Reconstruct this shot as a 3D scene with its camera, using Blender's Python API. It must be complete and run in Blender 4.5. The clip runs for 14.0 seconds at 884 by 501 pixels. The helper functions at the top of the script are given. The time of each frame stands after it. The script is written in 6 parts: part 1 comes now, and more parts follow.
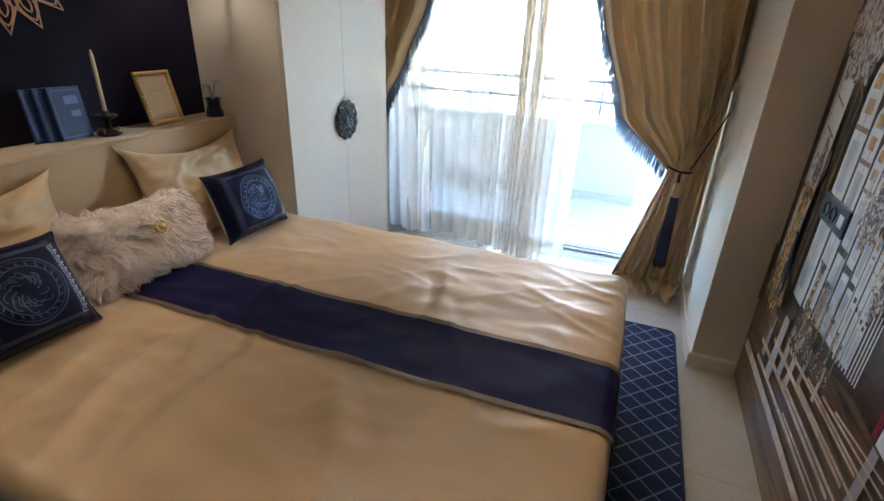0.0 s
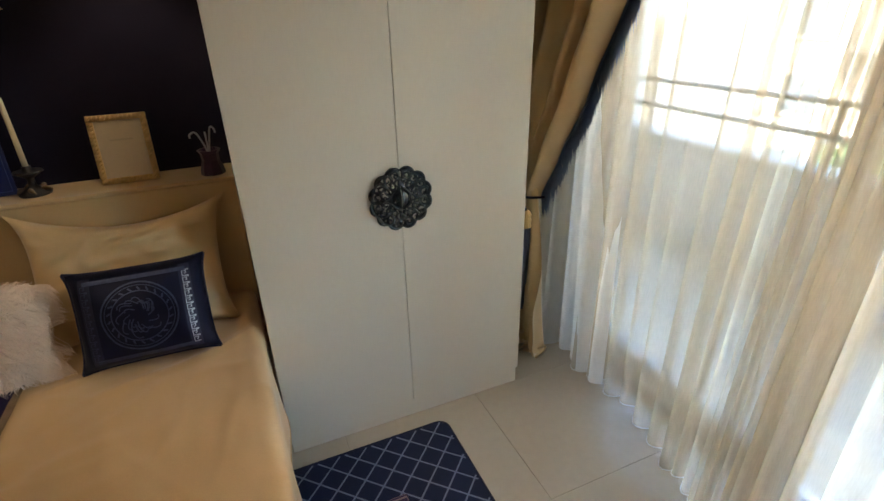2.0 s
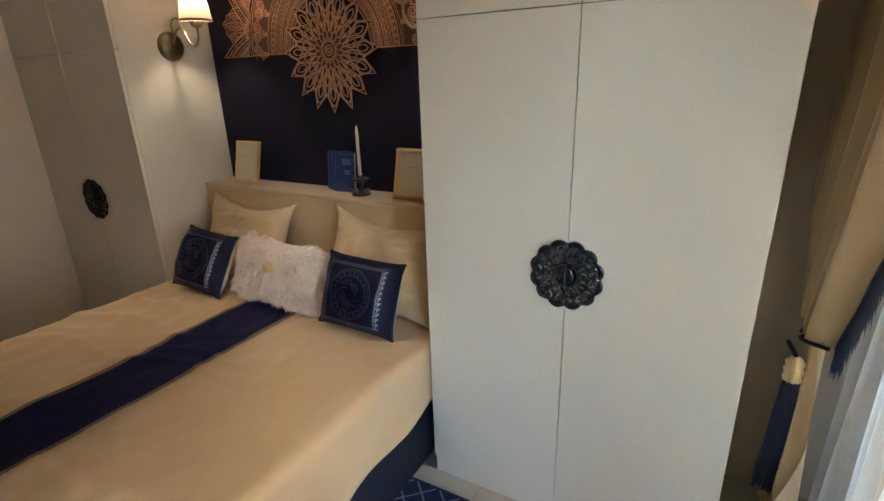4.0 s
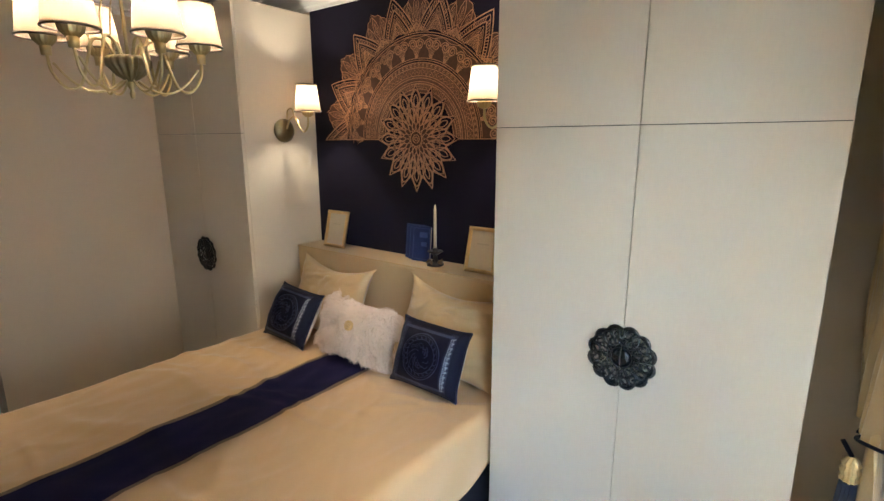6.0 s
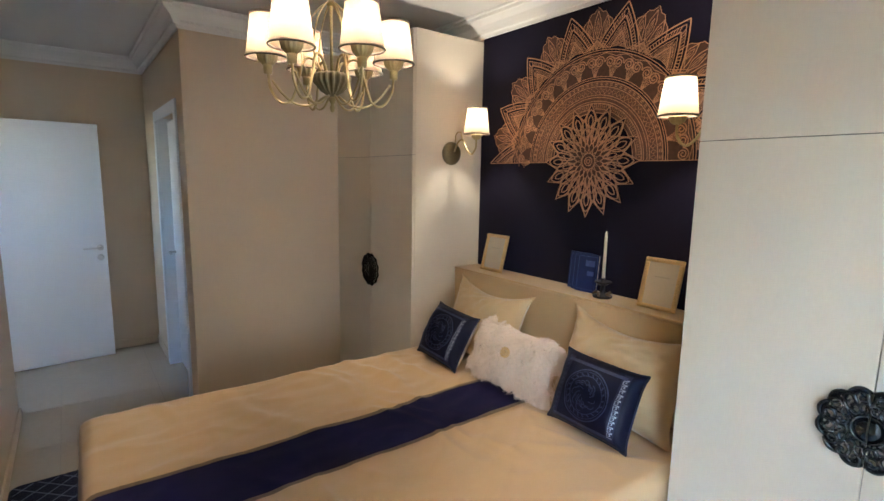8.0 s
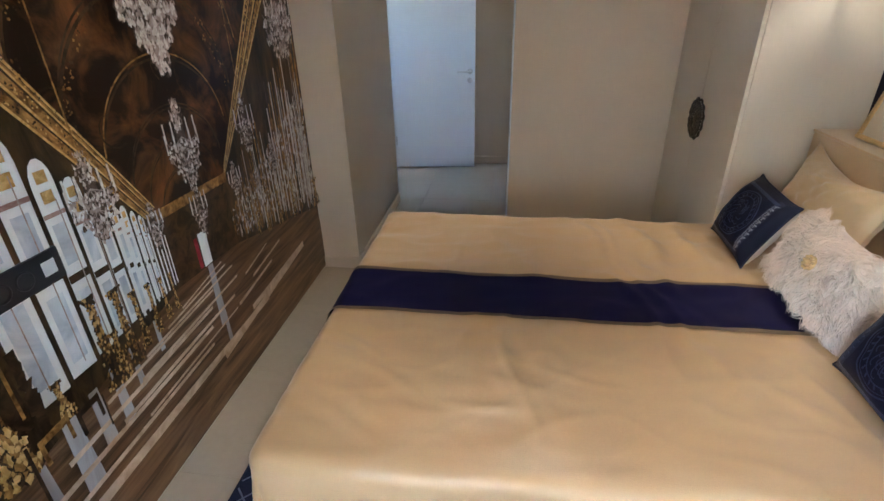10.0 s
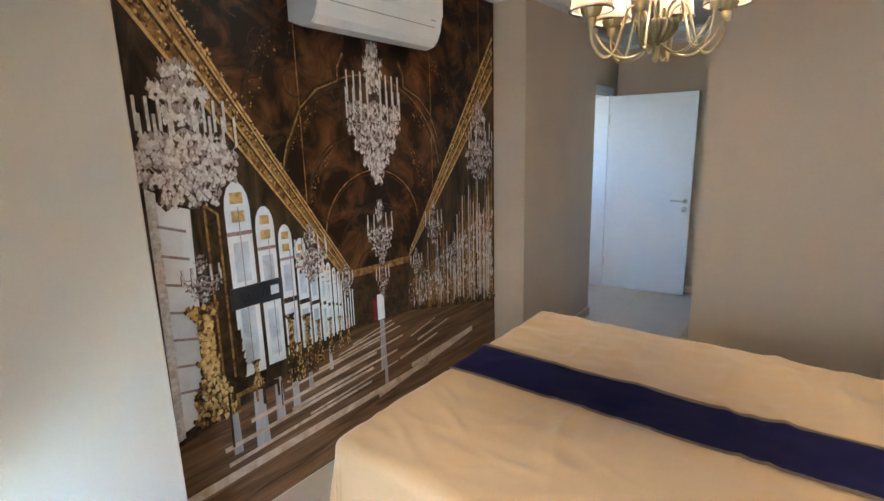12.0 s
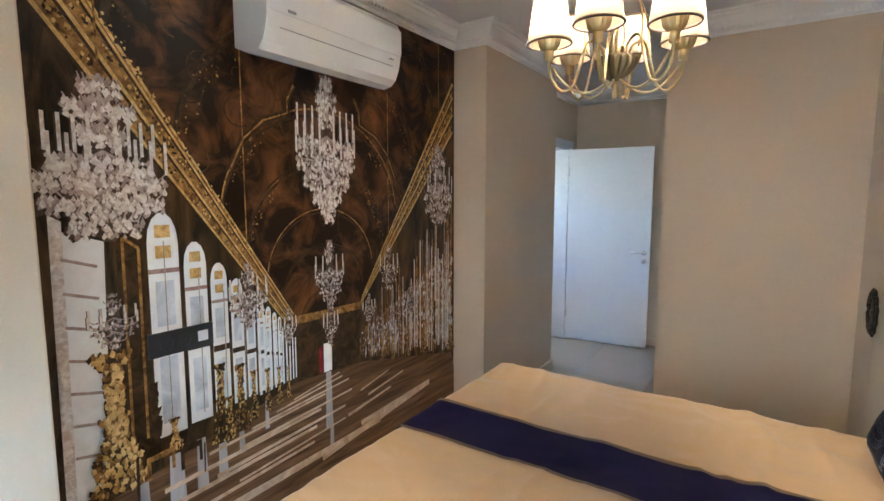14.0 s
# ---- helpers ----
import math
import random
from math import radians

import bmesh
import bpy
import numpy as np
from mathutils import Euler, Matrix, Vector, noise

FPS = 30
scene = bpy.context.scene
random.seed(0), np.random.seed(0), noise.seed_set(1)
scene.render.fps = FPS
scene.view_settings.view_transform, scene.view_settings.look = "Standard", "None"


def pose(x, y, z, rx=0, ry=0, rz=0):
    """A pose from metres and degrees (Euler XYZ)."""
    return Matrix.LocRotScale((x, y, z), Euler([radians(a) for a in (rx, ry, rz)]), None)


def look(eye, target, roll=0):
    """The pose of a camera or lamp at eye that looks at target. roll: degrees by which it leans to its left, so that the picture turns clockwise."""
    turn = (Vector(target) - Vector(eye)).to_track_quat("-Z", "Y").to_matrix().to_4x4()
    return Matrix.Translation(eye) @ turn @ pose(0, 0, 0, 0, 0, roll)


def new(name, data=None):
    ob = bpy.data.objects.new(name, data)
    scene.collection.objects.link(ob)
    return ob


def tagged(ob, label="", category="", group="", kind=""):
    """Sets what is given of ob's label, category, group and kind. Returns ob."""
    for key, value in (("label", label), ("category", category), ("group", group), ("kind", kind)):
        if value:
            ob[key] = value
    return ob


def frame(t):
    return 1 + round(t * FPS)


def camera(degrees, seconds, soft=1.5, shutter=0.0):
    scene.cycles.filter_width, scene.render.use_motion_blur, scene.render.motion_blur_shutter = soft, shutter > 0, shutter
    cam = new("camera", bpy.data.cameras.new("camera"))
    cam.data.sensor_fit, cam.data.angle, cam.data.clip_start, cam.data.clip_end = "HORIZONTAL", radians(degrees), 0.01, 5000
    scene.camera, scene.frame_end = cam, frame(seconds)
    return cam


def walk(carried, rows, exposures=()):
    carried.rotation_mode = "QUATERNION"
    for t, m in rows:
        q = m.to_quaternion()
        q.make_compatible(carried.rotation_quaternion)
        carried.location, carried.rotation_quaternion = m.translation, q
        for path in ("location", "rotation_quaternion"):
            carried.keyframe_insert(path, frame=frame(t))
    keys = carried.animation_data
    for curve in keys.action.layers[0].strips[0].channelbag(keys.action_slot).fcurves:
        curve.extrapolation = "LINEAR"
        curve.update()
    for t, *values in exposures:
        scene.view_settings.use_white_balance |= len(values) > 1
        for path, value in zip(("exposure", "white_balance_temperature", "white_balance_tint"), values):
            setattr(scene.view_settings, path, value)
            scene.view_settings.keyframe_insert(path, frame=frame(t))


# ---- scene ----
cam = camera(83.5, 14.0)
PATH = [
    (0, (-0.04, -0.052, 1.521), (-0.684, 1.649, 0.689), 2.1),
    (0.5, (0.027, 0.449, 1.553), (-0.81, 2.059, 0.713), 0.9),
    (1, (0.048, 0.996, 1.545), (-1.055, 2.427, 0.687), -0.6),
    (1.5, (0.036, 1.537, 1.558), (-1.37, 2.656, 0.68), -1.3),
    (2, (-0.077, 1.985, 1.564), (-1.741, 2.684, 0.703), -1.7),
    (2.5, (-0.225, 2.338, 1.559), (-2.048, 2.538, 0.761), -1.4),
    (3, (-0.34, 2.646, 1.576), (-2.156, 2.299, 0.815), -1.9),
    (3.5, (-0.301, 2.736, 1.588), (-2.063, 2.105, 0.883), -1.8),
    (4, (-0.198, 2.866, 1.585), (-1.836, 1.926, 0.926), -1.8),
    (4.2, (-0.146, 2.892, 1.592), (-1.747, 1.887, 0.94), -2.1),
    (6.3, (-0.009, 2.941, 1.727), (-1.571, 1.745, 1.365), 0.1),
    (6.5, (-0.019, 2.92, 1.738), (-1.59, 1.718, 1.442), 0.4),
    (7, (-0.031, 2.865, 1.75), (-1.577, 1.611, 1.556), 0.7),
    (7.5, (-0.02, 2.798, 1.69), (-1.428, 1.388, 1.516), 0.6),
    (8, (0.005, 2.784, 1.629), (-1.185, 1.203, 1.337), 1.0),
    (8.5, (0.011, 2.759, 1.572), (-0.832, 1.023, 1.046), 0.3),
    (8.7, (-0.017, 2.744, 1.528), (-0.727, 0.986, 0.892), 0.0),
    (10.8, (-0.993, 2.816, 1.659), (-0.254, 1.193, 0.753), -3.2),
    (11, (-1.061, 2.889, 1.648), (-0.227, 1.271, 0.834), -3.4),
    (11.5, (-1.165, 2.938, 1.611), (-0.087, 1.347, 1.057), -2.0),
    (12, (-1.248, 2.95, 1.605), (-0.053, 1.404, 1.179), -1.5),
    (12.5, (-1.309, 2.969, 1.605), (-0.05, 1.45, 1.278), -1.1),
    (13, (-1.329, 2.964, 1.603), (-0.049, 1.446, 1.362), -0.6),
    (13.5, (-1.31, 2.914, 1.583), (-0.075, 1.354, 1.375), -0.2),
    (14, (-1.198, 2.803, 1.531), (-0.101, 1.145, 1.316), -0.0),
]
EV = 1.10
walk(cam, [(t, look(eye, target, roll)) for t, eye, target, roll in PATH],
     exposures=[(t, s + EV, k - 330, 5) for t, s, k in ((0, 4.44, 5780), (0.6, 4.74, 6000), (1.4, 3.82, 6850), (2.1, 3.88, 7200), (3.2, 4.05, 6550), (4.2, 4.41, 6380),
                                                 (6.5, 4.81, 6300), (8.5, 4.87, 6000), (11, 4.93, 5680), (12, 5.2, 5810), (13.5, 5.27, 5900), (14, 5.32, 5930))])

# ---- world, sun, lamps ----
world = bpy.data.worlds.new("sky_world")
scene.world = world
world.use_nodes = True
wn = world.node_tree
wn.nodes.clear()
w_out = wn.nodes.new("ShaderNodeOutputWorld")
w_bg = wn.nodes.new("ShaderNodeBackground")
w_sky = wn.nodes.new("ShaderNodeTexSky")
w_sky.sky_type = "NISHITA"
w_sky.sun_disc = False
w_sky.sun_elevation = radians(48)
w_sky.sun_rotation = radians(162)
w_bg.inputs["Strength"].default_value = 0.15
wn.links.new(w_sky.outputs[0], w_bg.inputs[0])
wn.links.new(w_bg.outputs[0], w_out.inputs[0])

SUN = bpy.data.lights.new("sun", "SUN")
SUN.energy, SUN.angle, SUN.color = 1.2, radians(0.5), (1.0, 0.95, 0.87)
sun_ob = new("sun", SUN)
sun_ob.matrix_world = look((3.0, -4.5, 8.0), (0, 4.4, 0))
LAMP_W = 0.46      # each bulb
SCONCE_W = 0.2
BULB = (1.0, 0.85, 0.66)
# ---- materials ----
def mat(name, col, rough=0.6, var=0.08, scale=6.0, fine=90.0, bump=0.05, metal=0.0, sheen=0.0, coat=0.0, spec=0.5, stretch=(1, 1, 1), trans=0.0):
    m = bpy.data.materials.new(name)
    m.use_nodes = True
    nt = m.node_tree
    b = nt.nodes["Principled BSDF"]
    b.inputs["Roughness"].default_value = rough
    b.inputs["Metallic"].default_value = metal
    b.inputs["Specular IOR Level"].default_value = spec
    b.inputs["Sheen Weight"].default_value = sheen
    b.inputs["Coat Weight"].default_value = coat
    b.inputs["Transmission Weight"].default_value = trans
    tc = nt.nodes.new("ShaderNodeTexCoord")
    mp = nt.nodes.new("ShaderNodeMapping")
    mp.inputs["Scale"].default_value = stretch
    nt.links.new(tc.outputs["Object"], mp.inputs[0])
    n1 = nt.nodes.new("ShaderNodeTexNoise")
    n1.inputs["Scale"].default_value = scale
    n1.inputs["Detail"].default_value = 3
    n2 = nt.nodes.new("ShaderNodeTexNoise")
    n2.inputs["Scale"].default_value = fine
    n2.inputs["Detail"].default_value = 2
    nt.links.new(mp.outputs[0], n1.inputs["Vector"])
    nt.links.new(mp.outputs[0], n2.inputs["Vector"])
    add = nt.nodes.new("ShaderNodeMath")
    add.operation = "ADD"
    nt.links.new(n1.outputs[0], add.inputs[0])
    nt.links.new(n2.outputs[0], add.inputs[1])
    rng = nt.nodes.new("ShaderNodeMapRange")
    rng.inputs["From Min"].default_value, rng.inputs["From Max"].default_value = 0.5, 1.5
    rng.inputs["To Min"].default_value, rng.inputs["To Max"].default_value = 1 - var, 1 + var
    nt.links.new(add.outputs[0], rng.inputs[0])
    mul = nt.nodes.new("ShaderNodeVectorMath")
    mul.operation = "SCALE"
    mul.inputs[0].default_value = col[:3]
    nt.links.new(rng.outputs[0], mul.inputs["Scale"])
    nt.links.new(mul.outputs[0], b.inputs["Base Color"])
    if bump:
        bp = nt.nodes.new("ShaderNodeBump")
        bp.inputs["Strength"].default_value = bump
        bp.inputs["Distance"].default_value = 0.004
        nt.links.new(n2.outputs[0], bp.inputs["Height"])
        nt.links.new(bp.outputs[0], b.inputs["Normal"])
    return m


def sheer_mat(name, col, clear):
    """Thin woven cloth: partly see-through, the rest passes and scatters light."""
    m = bpy.data.materials.new(name)
    m.use_nodes = True
    nt = m.node_tree
    nt.nodes.clear()
    out = nt.nodes.new("ShaderNodeOutputMaterial")
    tr = nt.nodes.new("ShaderNodeBsdfTransparent")
    tr.inputs[0].default_value = (0.98, 0.96, 0.92, 1)
    tl = nt.nodes.new("ShaderNodeBsdfTranslucent")
    df = nt.nodes.new("ShaderNodeBsdfDiffuse")
    tl.inputs[0].default_value = (*col, 1)
    df.inputs[0].default_value = (*col, 1)
    mix = nt.nodes.new("ShaderNodeMixShader")
    mix.inputs[0].default_value = 0.22
    nt.links.new(tl.outputs[0], mix.inputs[1])
    nt.links.new(df.outputs[0], mix.inputs[2])
    mix2 = nt.nodes.new("ShaderNodeMixShader")
    tc = nt.nodes.new("ShaderNodeTexCoord")
    mp = nt.nodes.new("ShaderNodeMapping")
    mp.inputs["Scale"].default_value = (260, 260, 30)
    wv = nt.nodes.new("ShaderNodeTexNoise")
    wv.inputs["Scale"].default_value = 1.0
    rg = nt.nodes.new("ShaderNodeMapRange")
    rg.inputs["To Min"].default_value, rg.inputs["To Max"].default_value = clear - 0.06, clear + 0.06
    nt.links.new(tc.outputs["Object"], mp.inputs[0])
    nt.links.new(mp.outputs[0], wv.inputs["Vector"])
    nt.links.new(wv.outputs[0], rg.inputs[0])
    nt.links.new(rg.outputs[0], mix2.inputs[0])
    nt.links.new(mix.outputs[0], mix2.inputs[1])
    nt.links.new(tr.outputs[0], mix2.inputs[2])
    nt.links.new(mix2.outputs[0], out.inputs[0])
    return m


def cloth_mat(name, col, glow, share, rough=0.45):
    """Heavy cloth: satin face, with a share of light from behind coming through in another tint."""
    m = mat(name, col, rough, 0.08, 3, 300, 0.1, sheen=0.3)
    nt = m.node_tree
    b, out = nt.nodes["Principled BSDF"], nt.nodes["Material Output"]
    tl = nt.nodes.new("ShaderNodeBsdfTranslucent")
    tl.inputs[0].default_value = (*glow, 1)
    mix = nt.nodes.new("ShaderNodeMixShader")
    mix.inputs[0].default_value = share
    nt.links.new(b.outputs[0], mix.inputs[1])
    nt.links.new(tl.outputs[0], mix.inputs[2])
    nt.links.new(mix.outputs[0], out.inputs[0])
    return m


def shade_mat(name, col):
    """Lamp-shade fabric that the bulb shines through."""
    m = bpy.data.materials.new(name)
    m.use_nodes = True
    nt = m.node_tree
    nt.nodes.clear()
    out = nt.nodes.new("ShaderNodeOutputMaterial")
    tl = nt.nodes.new("ShaderNodeBsdfTranslucent")
    df = nt.nodes.new("ShaderNodeBsdfDiffuse")
    tl.inputs[0].default_value = (*col, 1)
    df.inputs[0].default_value = (*col, 1)
    mix = nt.nodes.new("ShaderNodeMixShader")
    mix.inputs[0].default_value = 0.4
    nt.links.new(tl.outputs[0], mix.inputs[1])
    nt.links.new(df.outputs[0], mix.inputs[2])
    nt.links.new(mix.outputs[0], out.inputs[0])
    return m


M = {}
M["wall"] = mat("beige_wallpaper", (0.64, 0.51, 0.375), 0.75, 0.05, 2.0, 260, 0.12)
M["cream"] = mat("cream_wall_paint", (0.66, 0.585, 0.47), 0.6, 0.03, 1.5, 200, 0.04)
M["white"] = mat("white_plaster", (0.78, 0.76, 0.73), 0.6, 0.02, 3, 120, 0.03)
M["ceiling"] = mat("ceiling_paint", (0.70, 0.67, 0.64), 0.55, 0.02, 1.5, 150, 0.03)
M["navy_wall"] = mat("navy_wallpaper", (0.0085, 0.0064, 0.0185), 0.7, 0.15, 3, 220, 0.1, spec=0.2)
M["grout"] = mat("tile_grout", (0.40, 0.35, 0.28), 0.8, 0.1, 10, 100, 0.1)
M["tile"] = mat("polished_beige_tile", (0.50, 0.415, 0.31), 0.06, 0.05, 2.5, 30, 0.0)
M["door"] = mat("white_door_lacquer", (0.76, 0.78, 0.82), 0.4, 0.02, 3, 80, 0.02)
M["pvc"] = mat("white_pvc", (0.82, 0.84, 0.86), 0.35, 0.02, 3, 80, 0.01)
M["ward"] = mat("matt_beige_laminate", (0.645, 0.56, 0.448), 0.5, 0.025, 1.2, 160, 0.03, stretch=(1, 1, 0.2))
# near-black colour that paints the shade inside the wardrobe door gaps
M["ward_gap_shade"] = mat("painted_gap_shade", (0.05, 0.045, 0.04), 0.8, 0.1)
M["steel"] = mat("brushed_steel", (0.62, 0.62, 0.63), 0.28, 0.05, 10, 200, 0.02, metal=1.0)
M["copper"] = mat("copper_print", (0.60, 0.32, 0.185), 0.42, 0.35, 7, 60, 0.05, metal=0.25)
M["copper_mid"] = mat("copper_print_dull", (0.18, 0.086, 0.055), 0.45, 0.5, 8, 60, 0.05, metal=0.2)
M["copper_lo"] = mat("copper_print_dim", (0.105, 0.047, 0.033), 0.5, 0.4, 9, 60, 0.05, metal=0.2)
M["gold_satin"] = mat("gold_satin_cloth", (0.56, 0.36, 0.18), 0.34, 0.06, 3, 300, 0.1, sheen=0.2)
M["gold_pillow"] = mat("gold_satin_pillowcase", (0.57, 0.39, 0.20), 0.42, 0.06, 4, 300, 0.1, sheen=0.3)
M["navy_satin"] = mat("navy_satin_cloth", (0.0098, 0.0078, 0.037), 0.6, 0.15, 5, 300, 0.1, sheen=0.0, spec=0.1)
M["navy_cushion"] = mat("navy_cushion_satin", (0.0042, 0.0048, 0.018), 0.5, 0.2, 7, 300, 0.12, spec=0.15)
M["navy_velvet"] = mat("navy_velvet", (0.008, 0.009, 0.032), 0.65, 0.2, 8, 200, 0.2, sheen=0.1, spec=0.3)
M["bronze_trim"] = mat("bronze_brocade_trim", (0.17, 0.11, 0.06), 0.45, 0.35, 60, 260, 0.3, metal=0.2)
M["silver_thread"] = mat("silver_thread", (0.36, 0.38, 0.44), 0.4, 0.3, 60, 300, 0.3, metal=0.4)
M["blue_thread"] = mat("dull_blue_thread", (0.045, 0.054, 0.10), 0.38, 0.3, 60, 300, 0.3, metal=0.8)
M["bedbase"] = mat("navy_bed_base", (0.003, 0.003, 0.009), 0.7, 0.2, 6, 260, 0.2)
M["fur"] = mat("blush_fur", (0.82, 0.67, 0.56), 0.8, 0.12, 9, 60, 0.0, sheen=0.4)
M["drape"] = cloth_mat("gold_drape_satin", (0.60, 0.41, 0.21), (0.46, 0.29, 0.12), 0.045, 0.4)
M["fringe"] = cloth_mat("navy_fringe", (0.02, 0.026, 0.075), (0.30, 0.37, 0.48), 0.38, 0.4)
M["white_cloth"] = mat("off_white_cotton", (0.72, 0.68, 0.62), 0.8, 0.06, 8, 300, 0.1)
M["sheer"] = sheer_mat("beige_sheer", (0.68, 0.56, 0.415), 0.50)
M["white_sheer"] = sheer_mat("white_sheer", (0.95, 0.92, 0.86), 0.36)
M["brass"] = mat("antique_brass", (0.50, 0.40, 0.215), 0.36, 0.15, 8, 90, 0.05, metal=1.0)
M["brass_dark"] = mat("dark_brass", (0.24, 0.20, 0.12), 0.38, 0.2, 8, 90, 0.05, metal=1.0)
M["shade"] = shade_mat("ivory_shade", (0.14, 0.101, 0.066))
M["shade_trim"] = mat("brown_shade_trim", (0.07, 0.04, 0.025), 0.6)
M["gold"] = mat("gilded_frame", (0.74, 0.52, 0.24), 0.34, 0.2, 20, 120, 0.15, metal=0.45)
M["paper"] = mat("cream_paper", (0.62, 0.52, 0.38), 0.5, 0.04, 3, 100, 0.02)
M["ink"] = mat("pale_print", (0.52, 0.44, 0.32), 0.6, 0.05)
M["book"] = mat("blue_leather_book", (0.013, 0.024, 0.10), 0.42, 0.2, 8, 120, 0.2)
M["book_print"] = mat("silver_blue_print", (0.07, 0.10, 0.24), 0.4, 0.2)
M["candle"] = mat("ivory_wax", (0.72, 0.62, 0.42), 0.5, 0.05)
M["black_iron"] = mat("black_iron", (0.025, 0.02, 0.02), 0.45, 0.3, 20, 100, 0.2, metal=0.3)
M["black_lacquer"] = mat("black_blue_relief", (0.006, 0.009, 0.012), 0.13, 0.3, 30, 120, 0.1, spec=0.6)
M["plum"] = mat("dark_plum_ceramic", (0.03, 0.012, 0.05), 0.3, 0.2, 8, 60, 0.05)
M["rug"] = mat("navy_rug_pile", (0.010, 0.013, 0.042), 0.9, 0.35, 14, 400, 0.6, sheen=0.1, spec=0.2)
M["rug_line"] = mat("silver_rug_line", (0.17, 0.19, 0.27), 0.75, 0.25, 40, 400, 0.5)
M["rug_rose"] = mat("rose_rug_band", (0.30, 0.20, 0.19), 0.85, 0.25, 40, 400, 0.5)
M["rug_plum"] = mat("plum_rug_band", (0.045, 0.025, 0.06), 0.9, 0.25, 40, 400, 0.5)
M["ac"] = mat("white_glossy_plastic", (0.80, 0.79, 0.77), 0.25, 0.01, 3, 60, 0.0)
M["ac_gap"] = mat("grey_plastic", (0.28, 0.28, 0.28), 0.5, 0.05)
M["socket"] = mat("dark_grey_plastic", (0.03, 0.03, 0.035), 0.35, 0.1)
M["stone"] = mat("white_render_wall", (0.50, 0.52, 0.53), 0.8, 0.04, 2, 90, 0.15)
M["out_tile"] = mat("balcony_tile", (0.42, 0.415, 0.39), 0.4, 0.05, 3, 60, 0.03)
M["facade"] = mat("pale_facade", (0.45, 0.42, 0.38), 0.8, 0.06, 0.3, 20, 0.1)
M["window_dark"] = mat("dark_window_glass", (0.08, 0.10, 0.12), 0.1, 0.2, 1, 10, 0)
M["ground"] = mat("dry_ground", (0.22, 0.2, 0.16), 0.9, 0.2, 0.2, 4, 0.2)
M["leaf"] = mat("tree_leaves", (0.06, 0.10, 0.035), 0.6, 0.4, 2, 20, 0)
M["bark"] = mat("tree_bark", (0.12, 0.09, 0.06), 0.9, 0.3, 6, 40, 0.3)
M["rail_dark"] = mat("rail_paint", (0.24, 0.24, 0.25), 0.4, 0.1)

glass = bpy.data.materials.new("clear_glass")
glass.use_nodes = True
glass.node_tree.nodes["Principled BSDF"].inputs["Transmission Weight"].default_value = 1.0
glass.node_tree.nodes["Principled BSDF"].inputs["Roughness"].default_value = 0.0
glass.node_tree.nodes["Principled BSDF"].inputs["IOR"].default_value = 1.1
M["glass"] = glass


# ---- mesh helpers ----
def part(name, bm, material, parent=None, label="", smooth=False):
    me = bpy.data.meshes.new(name)
    bm.normal_update()
    bm.to_mesh(me)
    bm.free()
    me.materials.append(M[material] if isinstance(material, str) else material)
    if smooth:
        me.polygons.foreach_set("use_smooth", [True] * len(me.polygons))
    ob = new(name, me)
    if parent is not None:
        ob.parent = parent
    if label:
        ob["label"] = label
    return ob


def raw(name, verts, faces, material, parent=None, label="", smooth=False):
    me = bpy.data.meshes.new(name)
    me.from_pydata([tuple(map(float, v)) for v in verts], [], faces)
    me.update()
    me.materials.append(M[material] if isinstance(material, str) else material)
    if smooth:
        me.polygons.foreach_set("use_smooth", [True] * len(me.polygons))
    ob = new(name, me)
    if parent is not None:
        ob.parent = parent
    if label:
        ob["label"] = label
    return ob


def thing(name, label, category, m=None, group=""):
    ob = new(name)
    if m is not None:
        ob.matrix_basis = m
    return tagged(ob, label, category, group)


def struct(ob, label="", category=""):
    return tagged(ob, label, category, kind="structure")


def box(bm, x0, x1, y0, y1, z0, z1, bevel=0.0, seg=2):
    r = bmesh.ops.create_cube(bm, size=1)
    vs = r["verts"]
    for v in vs:
        v.co = Vector(((x0 + x1) / 2 + v.co.x * (x1 - x0), (y0 + y1) / 2 + v.co.y * (y1 - y0), (z0 + z1) / 2 + v.co.z * (z1 - z0)))
    if bevel:
        es = list({e for v in vs for e in v.link_edges})
        bmesh.ops.bevel(bm, geom=es, offset=bevel, segments=seg, affect="EDGES", profile=0.6)
    return bm


def boxes(*specs, bevel=0.0):
    bm = bmesh.new()
    for s in specs:
        box(bm, *s, bevel=bevel)
    return bm


def lathe(profile, n=32, bm=None, at=(0, 0, 0), flute=0.0, flutes=0):
    """A turned form from (radius, height) pairs."""
    bm = bm or bmesh.new()
    rings = []
    for r, z in profile:
        ring = []
        for i in range(n):
            a = 2 * math.pi * i / n
            rr = r * (1 + flute * math.cos(flutes * a)) if flutes else r
            ring.append(bm.verts.new((at[0] + rr * math.cos(a), at[1] + rr * math.sin(a), at[2] + z)))
        rings.append(ring)
    for a, b in zip(rings, rings[1:]):
        for i in range(n):
            bm.faces.new((a[i], a[(i + 1) % n], b[(i + 1) % n], b[i]))
    return bm


